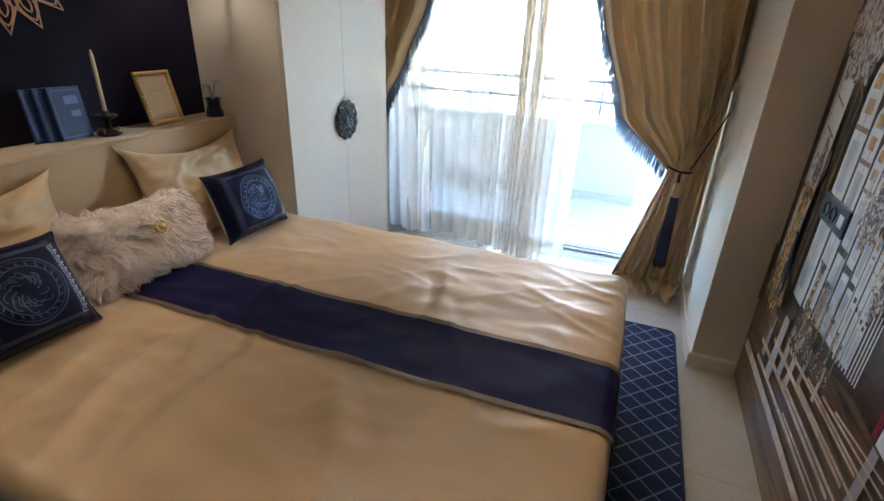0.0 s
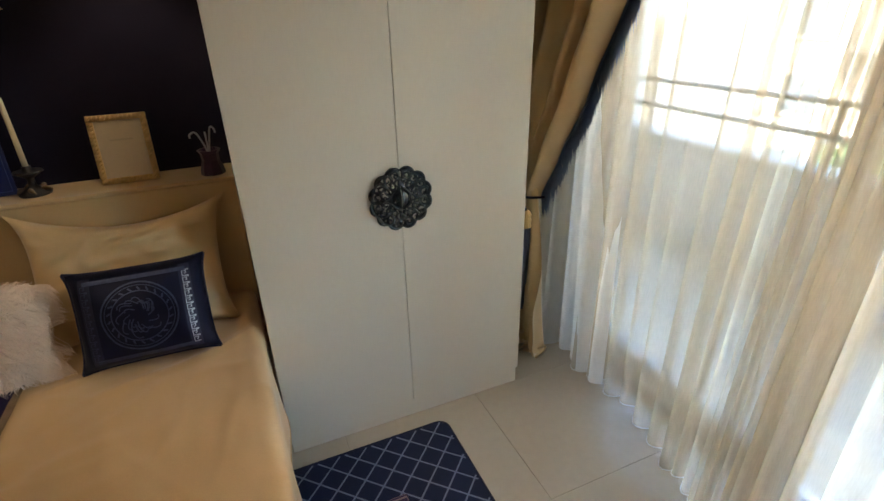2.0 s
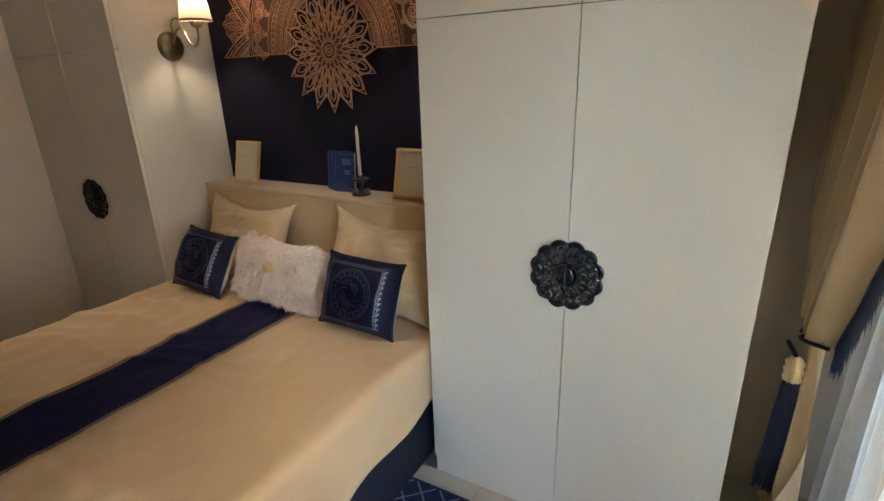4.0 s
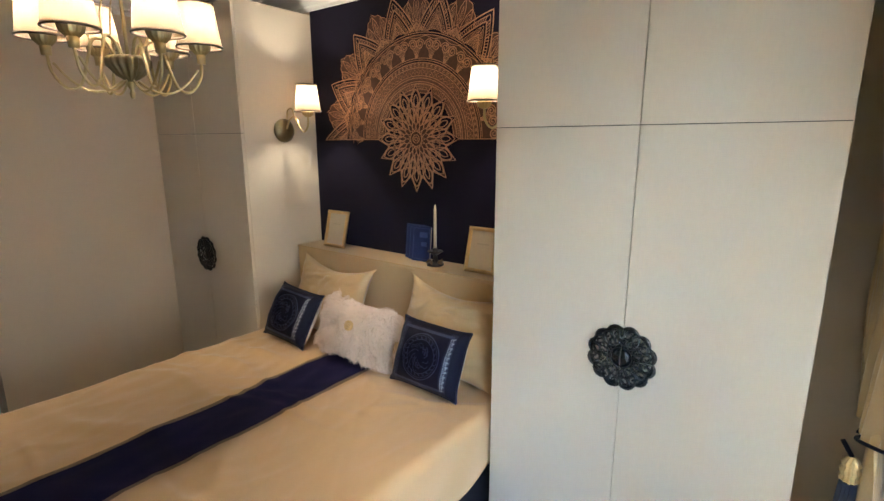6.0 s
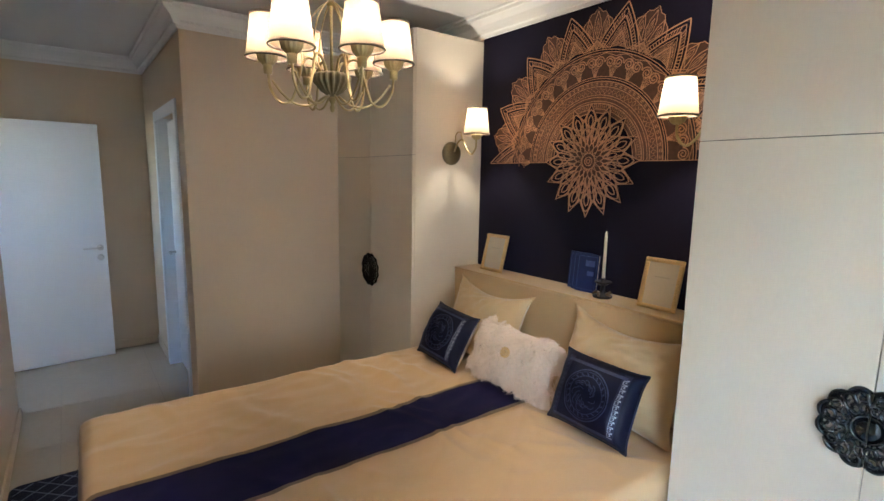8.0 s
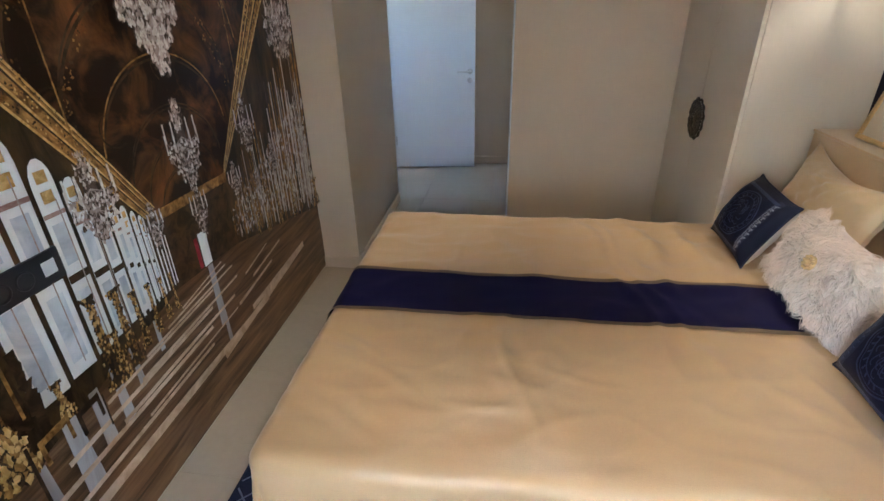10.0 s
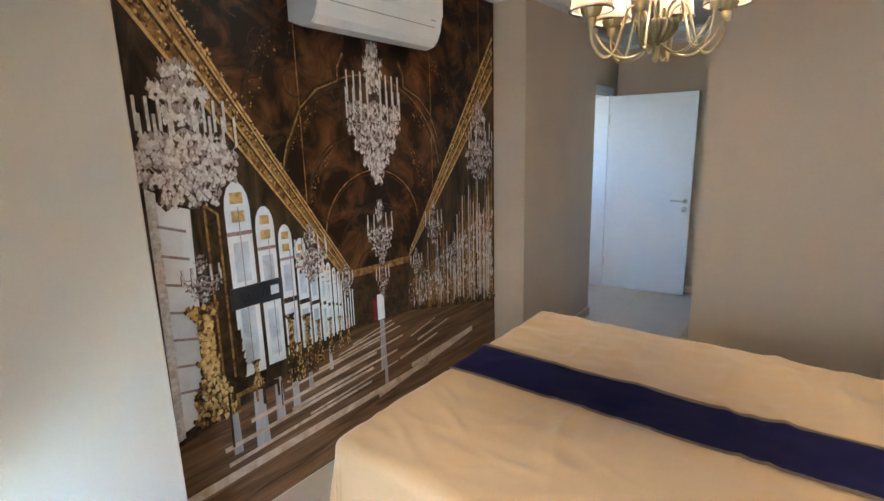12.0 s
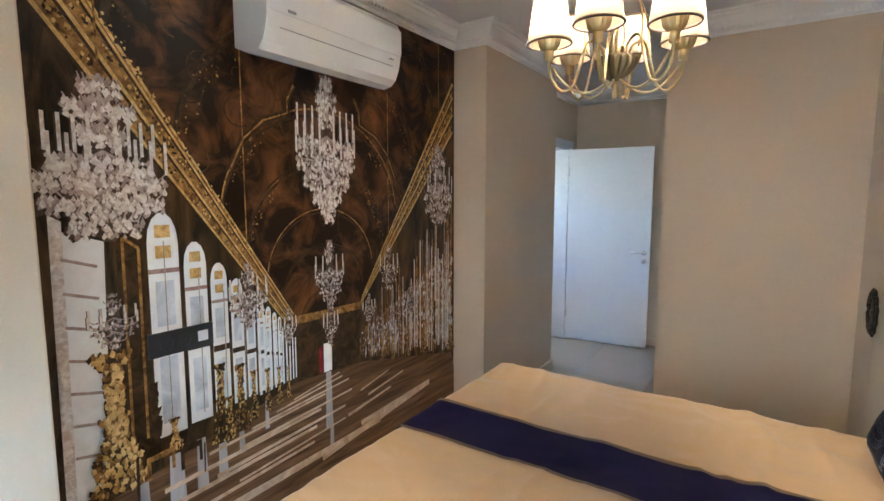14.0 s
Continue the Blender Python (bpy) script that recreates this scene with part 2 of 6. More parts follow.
def tube(bm, pts, r, n=8, caps=True):
    """A round bar along points; r a number or one for each point."""
    pts = [Vector(p) for p in pts]
    rs = r if isinstance(r, (list, tuple)) else [r] * len(pts)
    side = None
    rings = []
    for i, p in enumerate(pts):
        d = (pts[min(i + 1, len(pts) - 1)] - pts[max(i - 1, 0)]).normalized()
        if side is None:
            side = d.orthogonal().normalized()
        side = (side - d * side.dot(d)).normalized()
        up = d.cross(side)
        rings.append([bm.verts.new(p + rs[i] * (math.cos(2 * math.pi * k / n) * side + math.sin(2 * math.pi * k / n) * up)) for k in range(n)])
    for a, b in zip(rings, rings[1:]):
        for k in range(n):
            bm.faces.new((a[k], a[(k + 1) % n], b[(k + 1) % n], b[k]))
    if caps:
        bm.faces.new(rings[0][::-1])
        bm.faces.new(rings[-1])
    return bm


def ball(bm, c, r, u=12, v=8, squash=1.0):
    q = bmesh.ops.create_uvsphere(bm, u_segments=u, v_segments=v, radius=r)
    for w in q["verts"]:
        w.co = Vector(c) + Vector((w.co.x, w.co.y, w.co.z * squash))
    return bm


def curve_pts(ctrl, n=24):
    """Smooth line through control points."""
    P = [Vector(c) for c in ctrl]
    P = [2 * P[0] - P[1]] + P + [2 * P[-1] - P[-2]]
    out = []
    segs = len(P) - 3
    for s in range(segs):
        a, b, c, d = P[s:s + 4]
        m = max(2, n // segs)
        for k in range(m):
            t = k / m
            out.append(0.5 * ((2 * b) + (c - a) * t + (2 * a - 5 * b + 4 * c - d) * t * t + (3 * b - a - 3 * c + d) * t ** 3))
    out.append(P[-2])
    return out


def sweep(path, profile, flip=False):
    """A moulding: (outward, height) profile along a plan polyline with mitred corners; the room lies to the right."""
    bm = bmesh.new()
    rows = []
    n = len(path)
    for i, p in enumerate(path):
        p = Vector(p)
        d0 = (p - Vector(path[i - 1])).normalized() if i else None
        d1 = (Vector(path[i + 1]) - p).normalized() if i < n - 1 else None
        n0 = Vector((d0.y, -d0.x)) if d0 else None
        n1 = Vector((d1.y, -d1.x)) if d1 else None
        if n0 is None:
            m = n1
        elif n1 is None:
            m = n0
        else:
            m = (n0 + n1) / (1 + n0.dot(n1))
        rows.append([bm.verts.new((p.x + m.x * o, p.y + m.y * o, z)) for o, z in profile])
    k = len(profile)
    for a, b in zip(rows, rows[1:]):
        for j in range(k):
            bm.faces.new((a[j], b[j], b[(j + 1) % k], a[(j + 1) % k]))
    bm.faces.new(rows[0])
    bm.faces.new(rows[-1][::-1])
    return bm
# ---- the room's shell ----
XW, XM, XP, XC = -2.17, 0.62, 0.41, 0.375      # bed wall, mural wall, pier face, column face
YS, YN, YE = -0.718, 3.50, -2.56               # wall beside the cabinet, window wall, passage end
ZC = 2.62
WY0, WY1 = 0.303, 1.976                        # the niche between the cabinets
FRONT = -1.633


def wall(name, specs, material="wall", label="beige wallpapered wall"):
    return struct(part(name, boxes(*specs), material), label, "wall")


wall("wall_west", [(XW - 0.12, XW, YS, YN + 0.12, 0, ZC)], "wall", "beige wall behind the bed and cabinets")
wall("wall_south", [(XW, -0.6, YS - 0.12, YS, 0, ZC)], "wall", "beige wallpapered wall beside the bed")
wall("wall_passage", [(-0.72, -0.6, YE, -1.88, 0, ZC), (-0.72, -0.6, -0.98, YS - 0.12, 0, ZC), (-0.72, -0.6, -1.88, -0.98, 2.06, ZC)], "wall", "beige passage wall with a doorway")
wall("wall_end", [(-0.72, 2.0, YE - 0.12, YE, 0, ZC)], "wall", "beige wall at the passage end")
wall("wall_column", [(XC, 0.74, -1.345, -0.09, 0, ZC)], "wall", "beige wall projecting beside the mural")
wall("wall_entry", [(0.60, 0.74, YE, -2.345, 0, ZC), (0.60, 0.74, -1.51, -1.345, 0, ZC), (0.60, 0.74, -2.345, -1.51, 2.05, ZC)], "wall", "beige wall with the entrance doorway")
wall("wall_east", [(XM, 0.74, -0.09, 2.31, 0, ZC)], "cream", "wall that carries the mural")
wall("wall_pier", [(XP, 0.74, 2.31, YN + 0.12, 0, ZC)], "cream", "cream pier beside the window")
struct(part("pier_wallpaper", boxes((XP + 0.001, XM - 0.001, 2.3065, 2.309, 0.09, 2.50)), "wall"), "beige wallpaper on the side of the pier", "wall panel")
wall("wall_north", [(XW, -1.92, YN, YN + 0.12, 0, ZC), (-1.92, 0.30, YN, YN + 0.12, 2.30, ZC), (0.30, XP, YN, YN + 0.12, 0, ZC)], "cream", "cream window wall")
# the unseen gap in the far wall is added to let sky light onto door_1
wall("wall_hall", [(2.0, 2.12, YE - 0.12, -2.0, 0, ZC), (2.0, 2.12, -1.55, -0.9, 0, ZC), (2.0, 2.12, -2.0, -1.55, 0, 1.45), (2.0, 2.12, -2.0, -1.55, 2.12, ZC), (0.74, 2.0, -1.1, -0.98, 0, ZC)], "cream", "plain hall wall with an unseen opening added to light the door")
wall("wall_closet", [(-1.9, -1.78, YE, YS - 0.12, 0, ZC), (-1.78, -0.72, YE - 0.12, YE, 0, ZC)], "cream", "plain wall of the side room")
struct(part("ceiling", boxes((XW - 0.12, 2.12, YE - 0.12, YN + 0.12, ZC, ZC + 0.15)), "ceiling"), "off-white painted ceiling", "ceiling")
struct(part("floor_slab", boxes((XW - 0.12, 2.12, YE - 0.12, YN + 0.12, -0.2, -0.006)), "grout"), "grout bed under the floor tiles", "floor")

# plaster cornice
PROFILE = [(0.0, 2.495), (0.012, 2.495), (0.016, 2.512), (0.03, 2.518), (0.036, 2.535), (0.05, 2.56), (0.075, 2.585), (0.085, 2.59), (0.09, 2.605), (0.105, 2.608), (0.11, 2.6205), (0.0, 2.6205)]
CORNER = [(XP, YN), (XP, 2.31), (XM, 2.31), (XM, -0.09), (XC, -0.09), (XC, -1.345), (0.60, -1.345), (0.60, YE), (-0.6, YE), (-0.6, YS), (XW, YS), (XW, YN)]
cornice = struct(part("cornice", sweep(CORNER, PROFILE), "white"), "white plaster cornice with a bead row", "cornice")
bm = bmesh.new()
for a, b in zip(CORNER[:-2], CORNER[1:-1]):
    a, b = Vector(a), Vector(b)
    d = (b - a).normalized()
    nn = Vector((d.y, -d.x))
    L = (b - a).length
    for k in range(int(L / 0.028)):
        p = a + d * (0.014 + 0.028 * k) + nn * 0.03
        w = 0.009
        box(bm, p.x - (w if abs(d.x) > 0.5 else 0.012), p.x + (w if abs(d.x) > 0.5 else 0.012), p.y - (w if abs(d.y) > 0.5 else 0.012), p.y + (w if abs(d.y) > 0.5 else 0.012), 2.520, 2.536)
tagged(part("bead_row", bm, "white", cornice), kind="stuff")

# skirting
SK = [(0.0, 0.0), (0.012, 0.0), (0.012, 0.07), (0.008, 0.078), (0.0, 0.078)]
for pth in ([(XP, 3.2), (XP, 2.31), (XM - 0.004, 2.31)], [(XM, -0.09), (XC, -0.09), (XC, -1.345), (0.60, -1.345), (0.60, -1.44)],
            [(0.60, -2.42), (0.60, YE), (-0.6, YE), (-0.6, -1.94)], [(-0.6, -0.9), (-0.6, YS), (FRONT, YS)]):
    struct(part("baseboard", sweep(pth, SK), "wall"), "low beige skirting strip", "baseboard")

# ---- entrance door: the leaf stands open against the passage end ----
d1 = struct(thing("door_1", "open white flush door with a steel lever handle", "door", pose(0.588, -2.355, 0, 0, 0, 184.0)))
part("leaf", boxes((0.0, 0.815, -0.04, 0.0, 0.012, 2.02), bevel=0.003), "door", d1)
hb = bmesh.new()
lathe([(0.0, 0.0), (0.026, 0.0), (0.026, 0.008), (0.0, 0.008)], 20, hb)
bmesh.ops.rotate(hb, verts=hb.verts, matrix=Matrix.Rotation(radians(90), 3, "X"))
bmesh.ops.translate(hb, verts=hb.verts, vec=(0.765, -0.04, 0.98))
tube(hb, [(0.765, -0.045, 0.98), (0.765, -0.085, 0.98), (0.75, -0.092, 0.98), (0.64, -0.092, 0.98)], 0.009)
part("lever_handle", hb, "steel", d1, "satin steel lever handle", True)
hb = bmesh.new()
lathe([(0.0, 0.0), (0.026, 0.0), (0.026, 0.008), (0.006, 0.012), (0.0, 0.012)], 20, hb)
bmesh.ops.rotate(hb, verts=hb.verts, matrix=Matrix.Rotation(radians(90), 3, "X"))
bmesh.ops.translate(hb, verts=hb.verts, vec=(0.765, -0.04, 0.895))
part("lock_rose", hb, "steel", d1, "round steel lock rose", True)
for z in (0.25, 1.75):
    part("hinge", tube(bmesh.new(), [(0.0, -0.045, z), (0.0, -0.045, z + 0.09)], 0.007), "steel", d1)
cas = struct(thing("door_casing", "white door casing round the entrance doorway", "door frame"))
part("jamb", boxes((0.598, 0.742, -2.346, -2.316, 0, 2.04), bevel=0.002), "door", cas)
part("jamb", boxes((0.598, 0.742, -1.54, -1.51, 0, 2.04), bevel=0.002), "door", cas)
part("head", boxes((0.598, 0.742, -2.346, -1.51, 2.02, 2.052), bevel=0.002), "door", cas)
part("architrave", boxes((0.584, 0.599, -2.41, -2.336, 0, 2.11), bevel=0.003), "door", cas)
part("architrave", boxes((0.584, 0.599, -1.52, -1.445, 0, 2.11), bevel=0.003), "door", cas)
part("architrave", boxes((0.584, 0.599, -2.336, -1.52, 2.036, 2.11), bevel=0.003), "door", cas)

# ---- side door in the passage wall ----
d2 = struct(thing("door_2", "closed white door set back in a white casing", "door"))
part("leaf", boxes((-0.715, -0.675, -1.85, -1.01, 0.01, 2.03), bevel=0.003), "door", d2)
part("architrave", boxes((-0.601, -0.586, -1.93, -1.85, 0, 2.11), bevel=0.003), "door", d2)
part("architrave", boxes((-0.601, -0.586, -1.01, -0.93, 0, 2.11), bevel=0.003), "door", d2)
part("architrave", boxes((-0.601, -0.586, -1.85, -1.01, 2.03, 2.11), bevel=0.003), "door", d2)
part("jamb", boxes((-0.719, -0.602, -1.88, -1.85, 0, 2.06), bevel=0.002), "door", d2)
part("jamb", boxes((-0.719, -0.602, -1.01, -0.98, 0, 2.06), bevel=0.002), "door", d2)
hb = tube(bmesh.new(), [(-0.675, -1.79, 0.98), (-0.63, -1.79, 0.98), (-0.622, -1.78, 0.98), (-0.622, -1.68, 0.98)], 0.009)
part("lever_handle", hb, "steel", d2, "steel lever handle", True)

# ---- sliding window door ----
w1 = struct(thing("window_1", "white sliding balcony door, one wing open", "window"))
part("jamb", boxes((-1.92, -1.86, 3.51, 3.60, 0, 2.30), bevel=0.003), "pvc", w1)
part("jamb", boxes((0.24, 0.30, 3.51, 3.60, 0, 2.30), bevel=0.003), "pvc", w1)
part("head", boxes((-1.86, 0.24, 3.51, 3.60, 2.24, 2.30), bevel=0.003), "pvc", w1)
part("threshold", boxes((-1.86, 0.24, 3.49, 3.61, -0.004, 0.018), (-1.86, 0.24, 3.515, 3.525, 0.016, 0.032), (-1.86, 0.24, 3.56, 3.57, 0.016, 0.032)), "pvc", w1, "white threshold with two runners")
for nm, x0, x1, yy in (("wing", -1.86, -0.80, 3.53), ("wing", -1.80, -0.72, 3.575)):
    fr = part(nm, boxes((x0, x0 + 0.06, yy - 0.02, yy + 0.02, 0.034, 2.24), (x1 - 0.06, x1, yy - 0.02, yy + 0.02, 0.034, 2.24), (x0 + 0.06, x1 - 0.06, yy - 0.02, yy + 0.02, 0.034, 0.115), (x0 + 0.06, x1 - 0.06, yy - 0.02, yy + 0.02, 2.17, 2.24), bevel=0.003), "pvc", w1)
    g = part("pane", boxes((x0 + 0.06, x1 - 0.06, yy - 0.004, yy + 0.004, 0.115, 2.17)), "glass", fr)
    g.visible_shadow = False

# ---- balcony and the view ----
struct(part("balcony_floor", boxes((-3.2, 2.4, 3.62, 5.0, -0.2, -0.03)), "grout"), "balcony floor bed", "balcony")
par = struct(part("balcony_parapet", boxes((-3.2, 2.4, 4.92, 5.08, -0.2, 0.69)), "stone"), "white rendered balcony parapet", "parapet")
part("coping", boxes((-3.2, 2.4, 4.89, 5.11, 0.69, 0.725), bevel=0.006), "stone", par, "white coping slab")
part("tile_skirting", boxes((-3.2, 2.4, 4.905, 4.92, -0.03, 0.055)), "out_tile", par, "pale tile skirting")
# assumed slab, out of view, added to hold back sky light from above
struct(part("balcony_shade_slab", boxes((-3.2, 2.4, 3.62, 5.08, 2.77, 2.92)), "stone"), "unseen white slab added over the balcony to cut sky light", "balcony")
struct(part("wall_balcony_end", boxes((-3.32, -3.2, 3.62, 5.08, -0.2, 2.9)), "stone"), "white balcony end wall", "wall")
rl = struct(thing("balcony_railing", "grey metal railing above the parapet", "railing"))
for z in (0.90, 1.08):
    part("rail", tube(bmesh.new(), [(-3.2, 5.0, z), (2.4, 5.0, z)], 0.018), "rail_dark", rl)
for k in range(5):
    part("post", tube(bmesh.new(), [(-3.0 + 1.3 * k, 5.0, 0.72), (-3.0 + 1.3 * k, 5.0, 1.08)], 0.014), "rail_dark", rl)
struct(part("outer_wall", boxes((-3.2, XW - 0.12, 3.5, 3.62, -0.2, 2.9), (0.74, 2.4, 3.5, 3.62, -0.2, 2.9)), "stone"), "white outer wall beside the window", "wall")
PI = math.pi


# ---- wall cabinets ----
def scroll(bm, cx, cz, r, a0, turns, dirn, w, depth, x0=0.0):
    """A raised spiral in the yz plane."""
    pts = []
    n = 14
    for k in range(n):
        t = k / (n - 1)
        a = a0 + dirn * turns * 2 * math.pi * t
        rr = r * (1 - 0.78 * t)
        pts.append((x0 + depth * (0.6 + 0.4 * t), cx + rr * math.cos(a), cz + rr * math.sin(a)))
    tube(bm, pts, [w * (1 - 0.3 * k / n) for k in range(n)], 6)


def medallion_half(sign):
    """Half of a round openwork pull, R 0.118, with its flat edge on y = 0."""
    bm = bmesh.new()
    P = lambda r, a, x: (x, sign * (r * math.cos(a) + 0.0015), r * math.sin(a))
    tube(bm, [P(0.100, a, 0.005) for a in np.linspace(-PI / 2, PI / 2, 26)], 0.0036, 6)
    for j in range(6):
        am = -PI / 2 + PI * (j + 0.5) / 6
        tube(bm, [P(0.101 + 0.009 * math.sin(PI * q), am + (q - 0.5) * PI / 6, 0.008) for q in np.linspace(0, 1, 9)], [0.0035, 0.005, 0.006, 0.0065, 0.0068, 0.0065, 0.006, 0.005, 0.0035], 6)
    tube(bm, [P(0.036, a, 0.008) for a in np.linspace(-PI / 2, PI / 2, 16)], 0.005, 6)
    leaf = [0.002, 0.0045, 0.006, 0.005, 0.002]
    for j in range(4):
        am = -PI / 2 + PI * (j + 0.5) / 4
        for dd in (-1, 1):
            # paired scrolls that make one big lobe of the rim
            a = am + dd * 0.19
            scroll(bm, sign * 0.087 * math.cos(a), 0.087 * math.sin(a), 0.019, am + dd * 2.4, 1.2, dd * sign, 0.0046, 0.013, 0.006)
            a = am + dd * 0.21
            scroll(bm, sign * 0.058 * math.cos(a), 0.058 * math.sin(a), 0.0165, am - dd * 0.6, 1.1, -dd * sign, 0.0042, 0.014, 0.006)
            # acanthus leaves between
            tube(bm, [P(0.040 + 0.014 * q, am + dd * (0.10 + 0.30 * math.sin(0.75 * q)), 0.010 + 0.006 * math.sin(PI * q / 4)) for q in range(5)], leaf, 6)
        tube(bm, [P(0.066 + 0.0095 * q, am, 0.010 + 0.008 * math.sin(PI * q / 4)) for q in range(5)], leaf, 6)
        if j < 3:
            tube(bm, [P(0.068 + 0.0085 * q, am + PI / 8, 0.010) for q in range(5)], leaf, 6)
    for q in (-1, 1):
        tube(bm, [P(0.042 + 0.0165 * k, q * 1.5, 0.010 + 0.006 * math.sin(PI * k / 4)) for k in range(5)], [0.003, 0.006, 0.004, 0.0065, 0.0035], 6)
    # domed oval boss
    ring0 = [bm.verts.new(P(0.0, 0, 0.020))]
    prev = None
    for rr, x in ((0.3, 0.0195), (0.65, 0.017), (0.9, 0.012), (1.0, 0.004)):
        ring = [bm.verts.new((x, sign * (0.0015 + 0.031 * rr * math.cos(a)), 0.034 * rr * math.sin(a))) for a in np.linspace(-PI / 2, PI / 2, 13)]
        for k in range(12):
            if prev is None:
                bm.faces.new((ring0[0], ring[k], ring[k + 1]))
            else:
                bm.faces.new((prev[k], ring[k], ring[k + 1], prev[k + 1]))
        prev = ring
    return bm


def cabinet(y0, y1, label):
    c = thing("wardrobe", label, "wardrobe", group="wardrobes beside the bed")
    ym = (y0 + y1) / 2
    xb = FRONT - 0.021
    part("body", boxes((XW + 0.003, xb, y0 + 0.001, y1 - 0.001, 0.085, 2.475), bevel=0.001), "ward", c)
    part("plinth", boxes((XW + 0.003, FRONT - 0.012, y0 + 0.003, y1 - 0.003, 0.0, 0.083), bevel=0.002), "ward", c)
    for side, a, b in ((-1, y0 + 0.001, ym - 0.0014), (1, ym + 0.0014, y1 - 0.001)):
        d = part("door", boxes((FRONT - 0.019, FRONT, a, b, 0.088, 1.7570), bevel=0.0012), "ward", c)
        med = part("medallion_pull", medallion_half(side), "black_lacquer", d, "black openwork relief pull", True)
        med.location = (FRONT, ym, 0.993)
        # dark strips paint the shade in the gaps; the body behind is plain beige
        part("gap_shade_strip", boxes((xb + 0.0005, FRONT - 0.010, a + 0.002, b - 0.002, 1.7575, 1.7595)), "ward_gap_shade", c)
        part("upper_door", boxes((FRONT - 0.019, FRONT, a, b, 1.7595, 2.47), bevel=0.0012), "ward", c)
    part("gap_shade_strip", boxes((xb + 0.0005, FRONT - 0.010, ym - 0.0010, ym + 0.0010, 0.09, 2.468)), "ward_gap_shade", c)
    return c


cabinet(WY1, 3.0, "tall matt beige wardrobe by the window")
cabinet(YS + 0.003, WY0, "tall matt beige wardrobe beside the passage wall")

# ---- bed niche ----
nav = struct(part("niche_panel", boxes((XW, XW + 0.004, WY0, WY1, 0.6, 2.494)), "navy_wall"), "dark navy wallpaper in the bed niche", "wall panel")
hbd = thing("headboard", "gold satin covered headboard box with a ledge", "headboard")
part("front_panel", boxes((-1.99, -1.968, WY0 + 0.002, WY1 - 0.002, 0.05, 1.046), bevel=0.006), "gold_pillow", hbd, "gold satin front")
part("core", boxes((XW + 0.005, -1.9905, WY0 + 0.003, WY1 - 0.003, 0.05, 1.046)), "gold_pillow", hbd)
part("ledge_cover", boxes((XW + 0.005, -1.962, WY0 + 0.002, WY1 - 0.002, 1.0465, 1.060), bevel=0.006), "gold_pillow", hbd, "gold satin ledge cover")

# ---- bed ----
BX0, BX1, BY0, BY1, BZ = -1.966, 0.045, 0.310, 1.962, 0.602
bed = thing("bed", "made double bed under a gold satin coverlet", "bed")
part("base", boxes((BX0, BX1 - 0.03, BY0 + 0.02, BY1 - 0.03, 0.03, 0.33), bevel=0.02), "bedbase", bed, "navy upholstered bed base")
part("mattress", boxes((BX0, BX1 - 0.035, BY0 + 0.02, BY1 - 0.035, 0.331, 0.575), bevel=0.05), "gold_satin", bed)
for x in (-1.85, -0.12):
    for y in (0.5, 1.85):
        part("leg", lathe([(0.0, 0), (0.025, 0), (0.03, 0.032), (0, 0.032)], 12, at=(x, y, 0.0)), "black_iron", bed)


RW = random.Random(5)
RIDGES = [(RW.uniform(-1.7, 0.0), RW.uniform(0.4, 1.9), RW.gauss(1.8, 0.22), RW.uniform(0.12, 0.34), RW.uniform(0.016, 0.035), RW.uniform(0.004, 0.009) * RW.choice((1, 1, -0.7))) for k in range(20)]
RIDGES += [(-1.22, 0.62, 1.66, 0.32, 0.04, 0.022), (-1.0, 0.66, 1.8, 0.25, 0.035, 0.015), (-1.42, 0.6, 1.5, 0.25, 0.035, 0.018), (-0.6, 0.7, 1.9, 0.3, 0.045, 0.013), (-0.2, 1.62, 2.75, 0.16, 0.02, 0.006), (-0.12, 1.8, 2.85, 0.16, 0.02, 0.006), (-0.55, 1.7, 2.95, 0.13, 0.018, 0.005), (-0.1, 1.48, 2.8, 0.14, 0.016, 0.005), (-0.8, 1.55, 3.0, 0.14, 0.015, 0.004)]


def ridge_height(x, y):
    """Soft drawn-up folds in the coverlet."""
    h = 0.0
    for cx, cy, ang, ln, wd, amp in RIDGES:
        dx, dy = x - cx, y - cy
        s = dx * math.cos(ang) + dy * math.sin(ang)
        if abs(s) > 2.4 * ln:
            continue
        d = -dx * math.sin(ang) + dy * math.cos(ang) + 0.03 * math.sin(s * 9 + cx * 7)
        if abs(d) < 3 * wd:
            h += amp * math.exp(-(d / wd) ** 2 - (s / ln) ** 2)
    return h


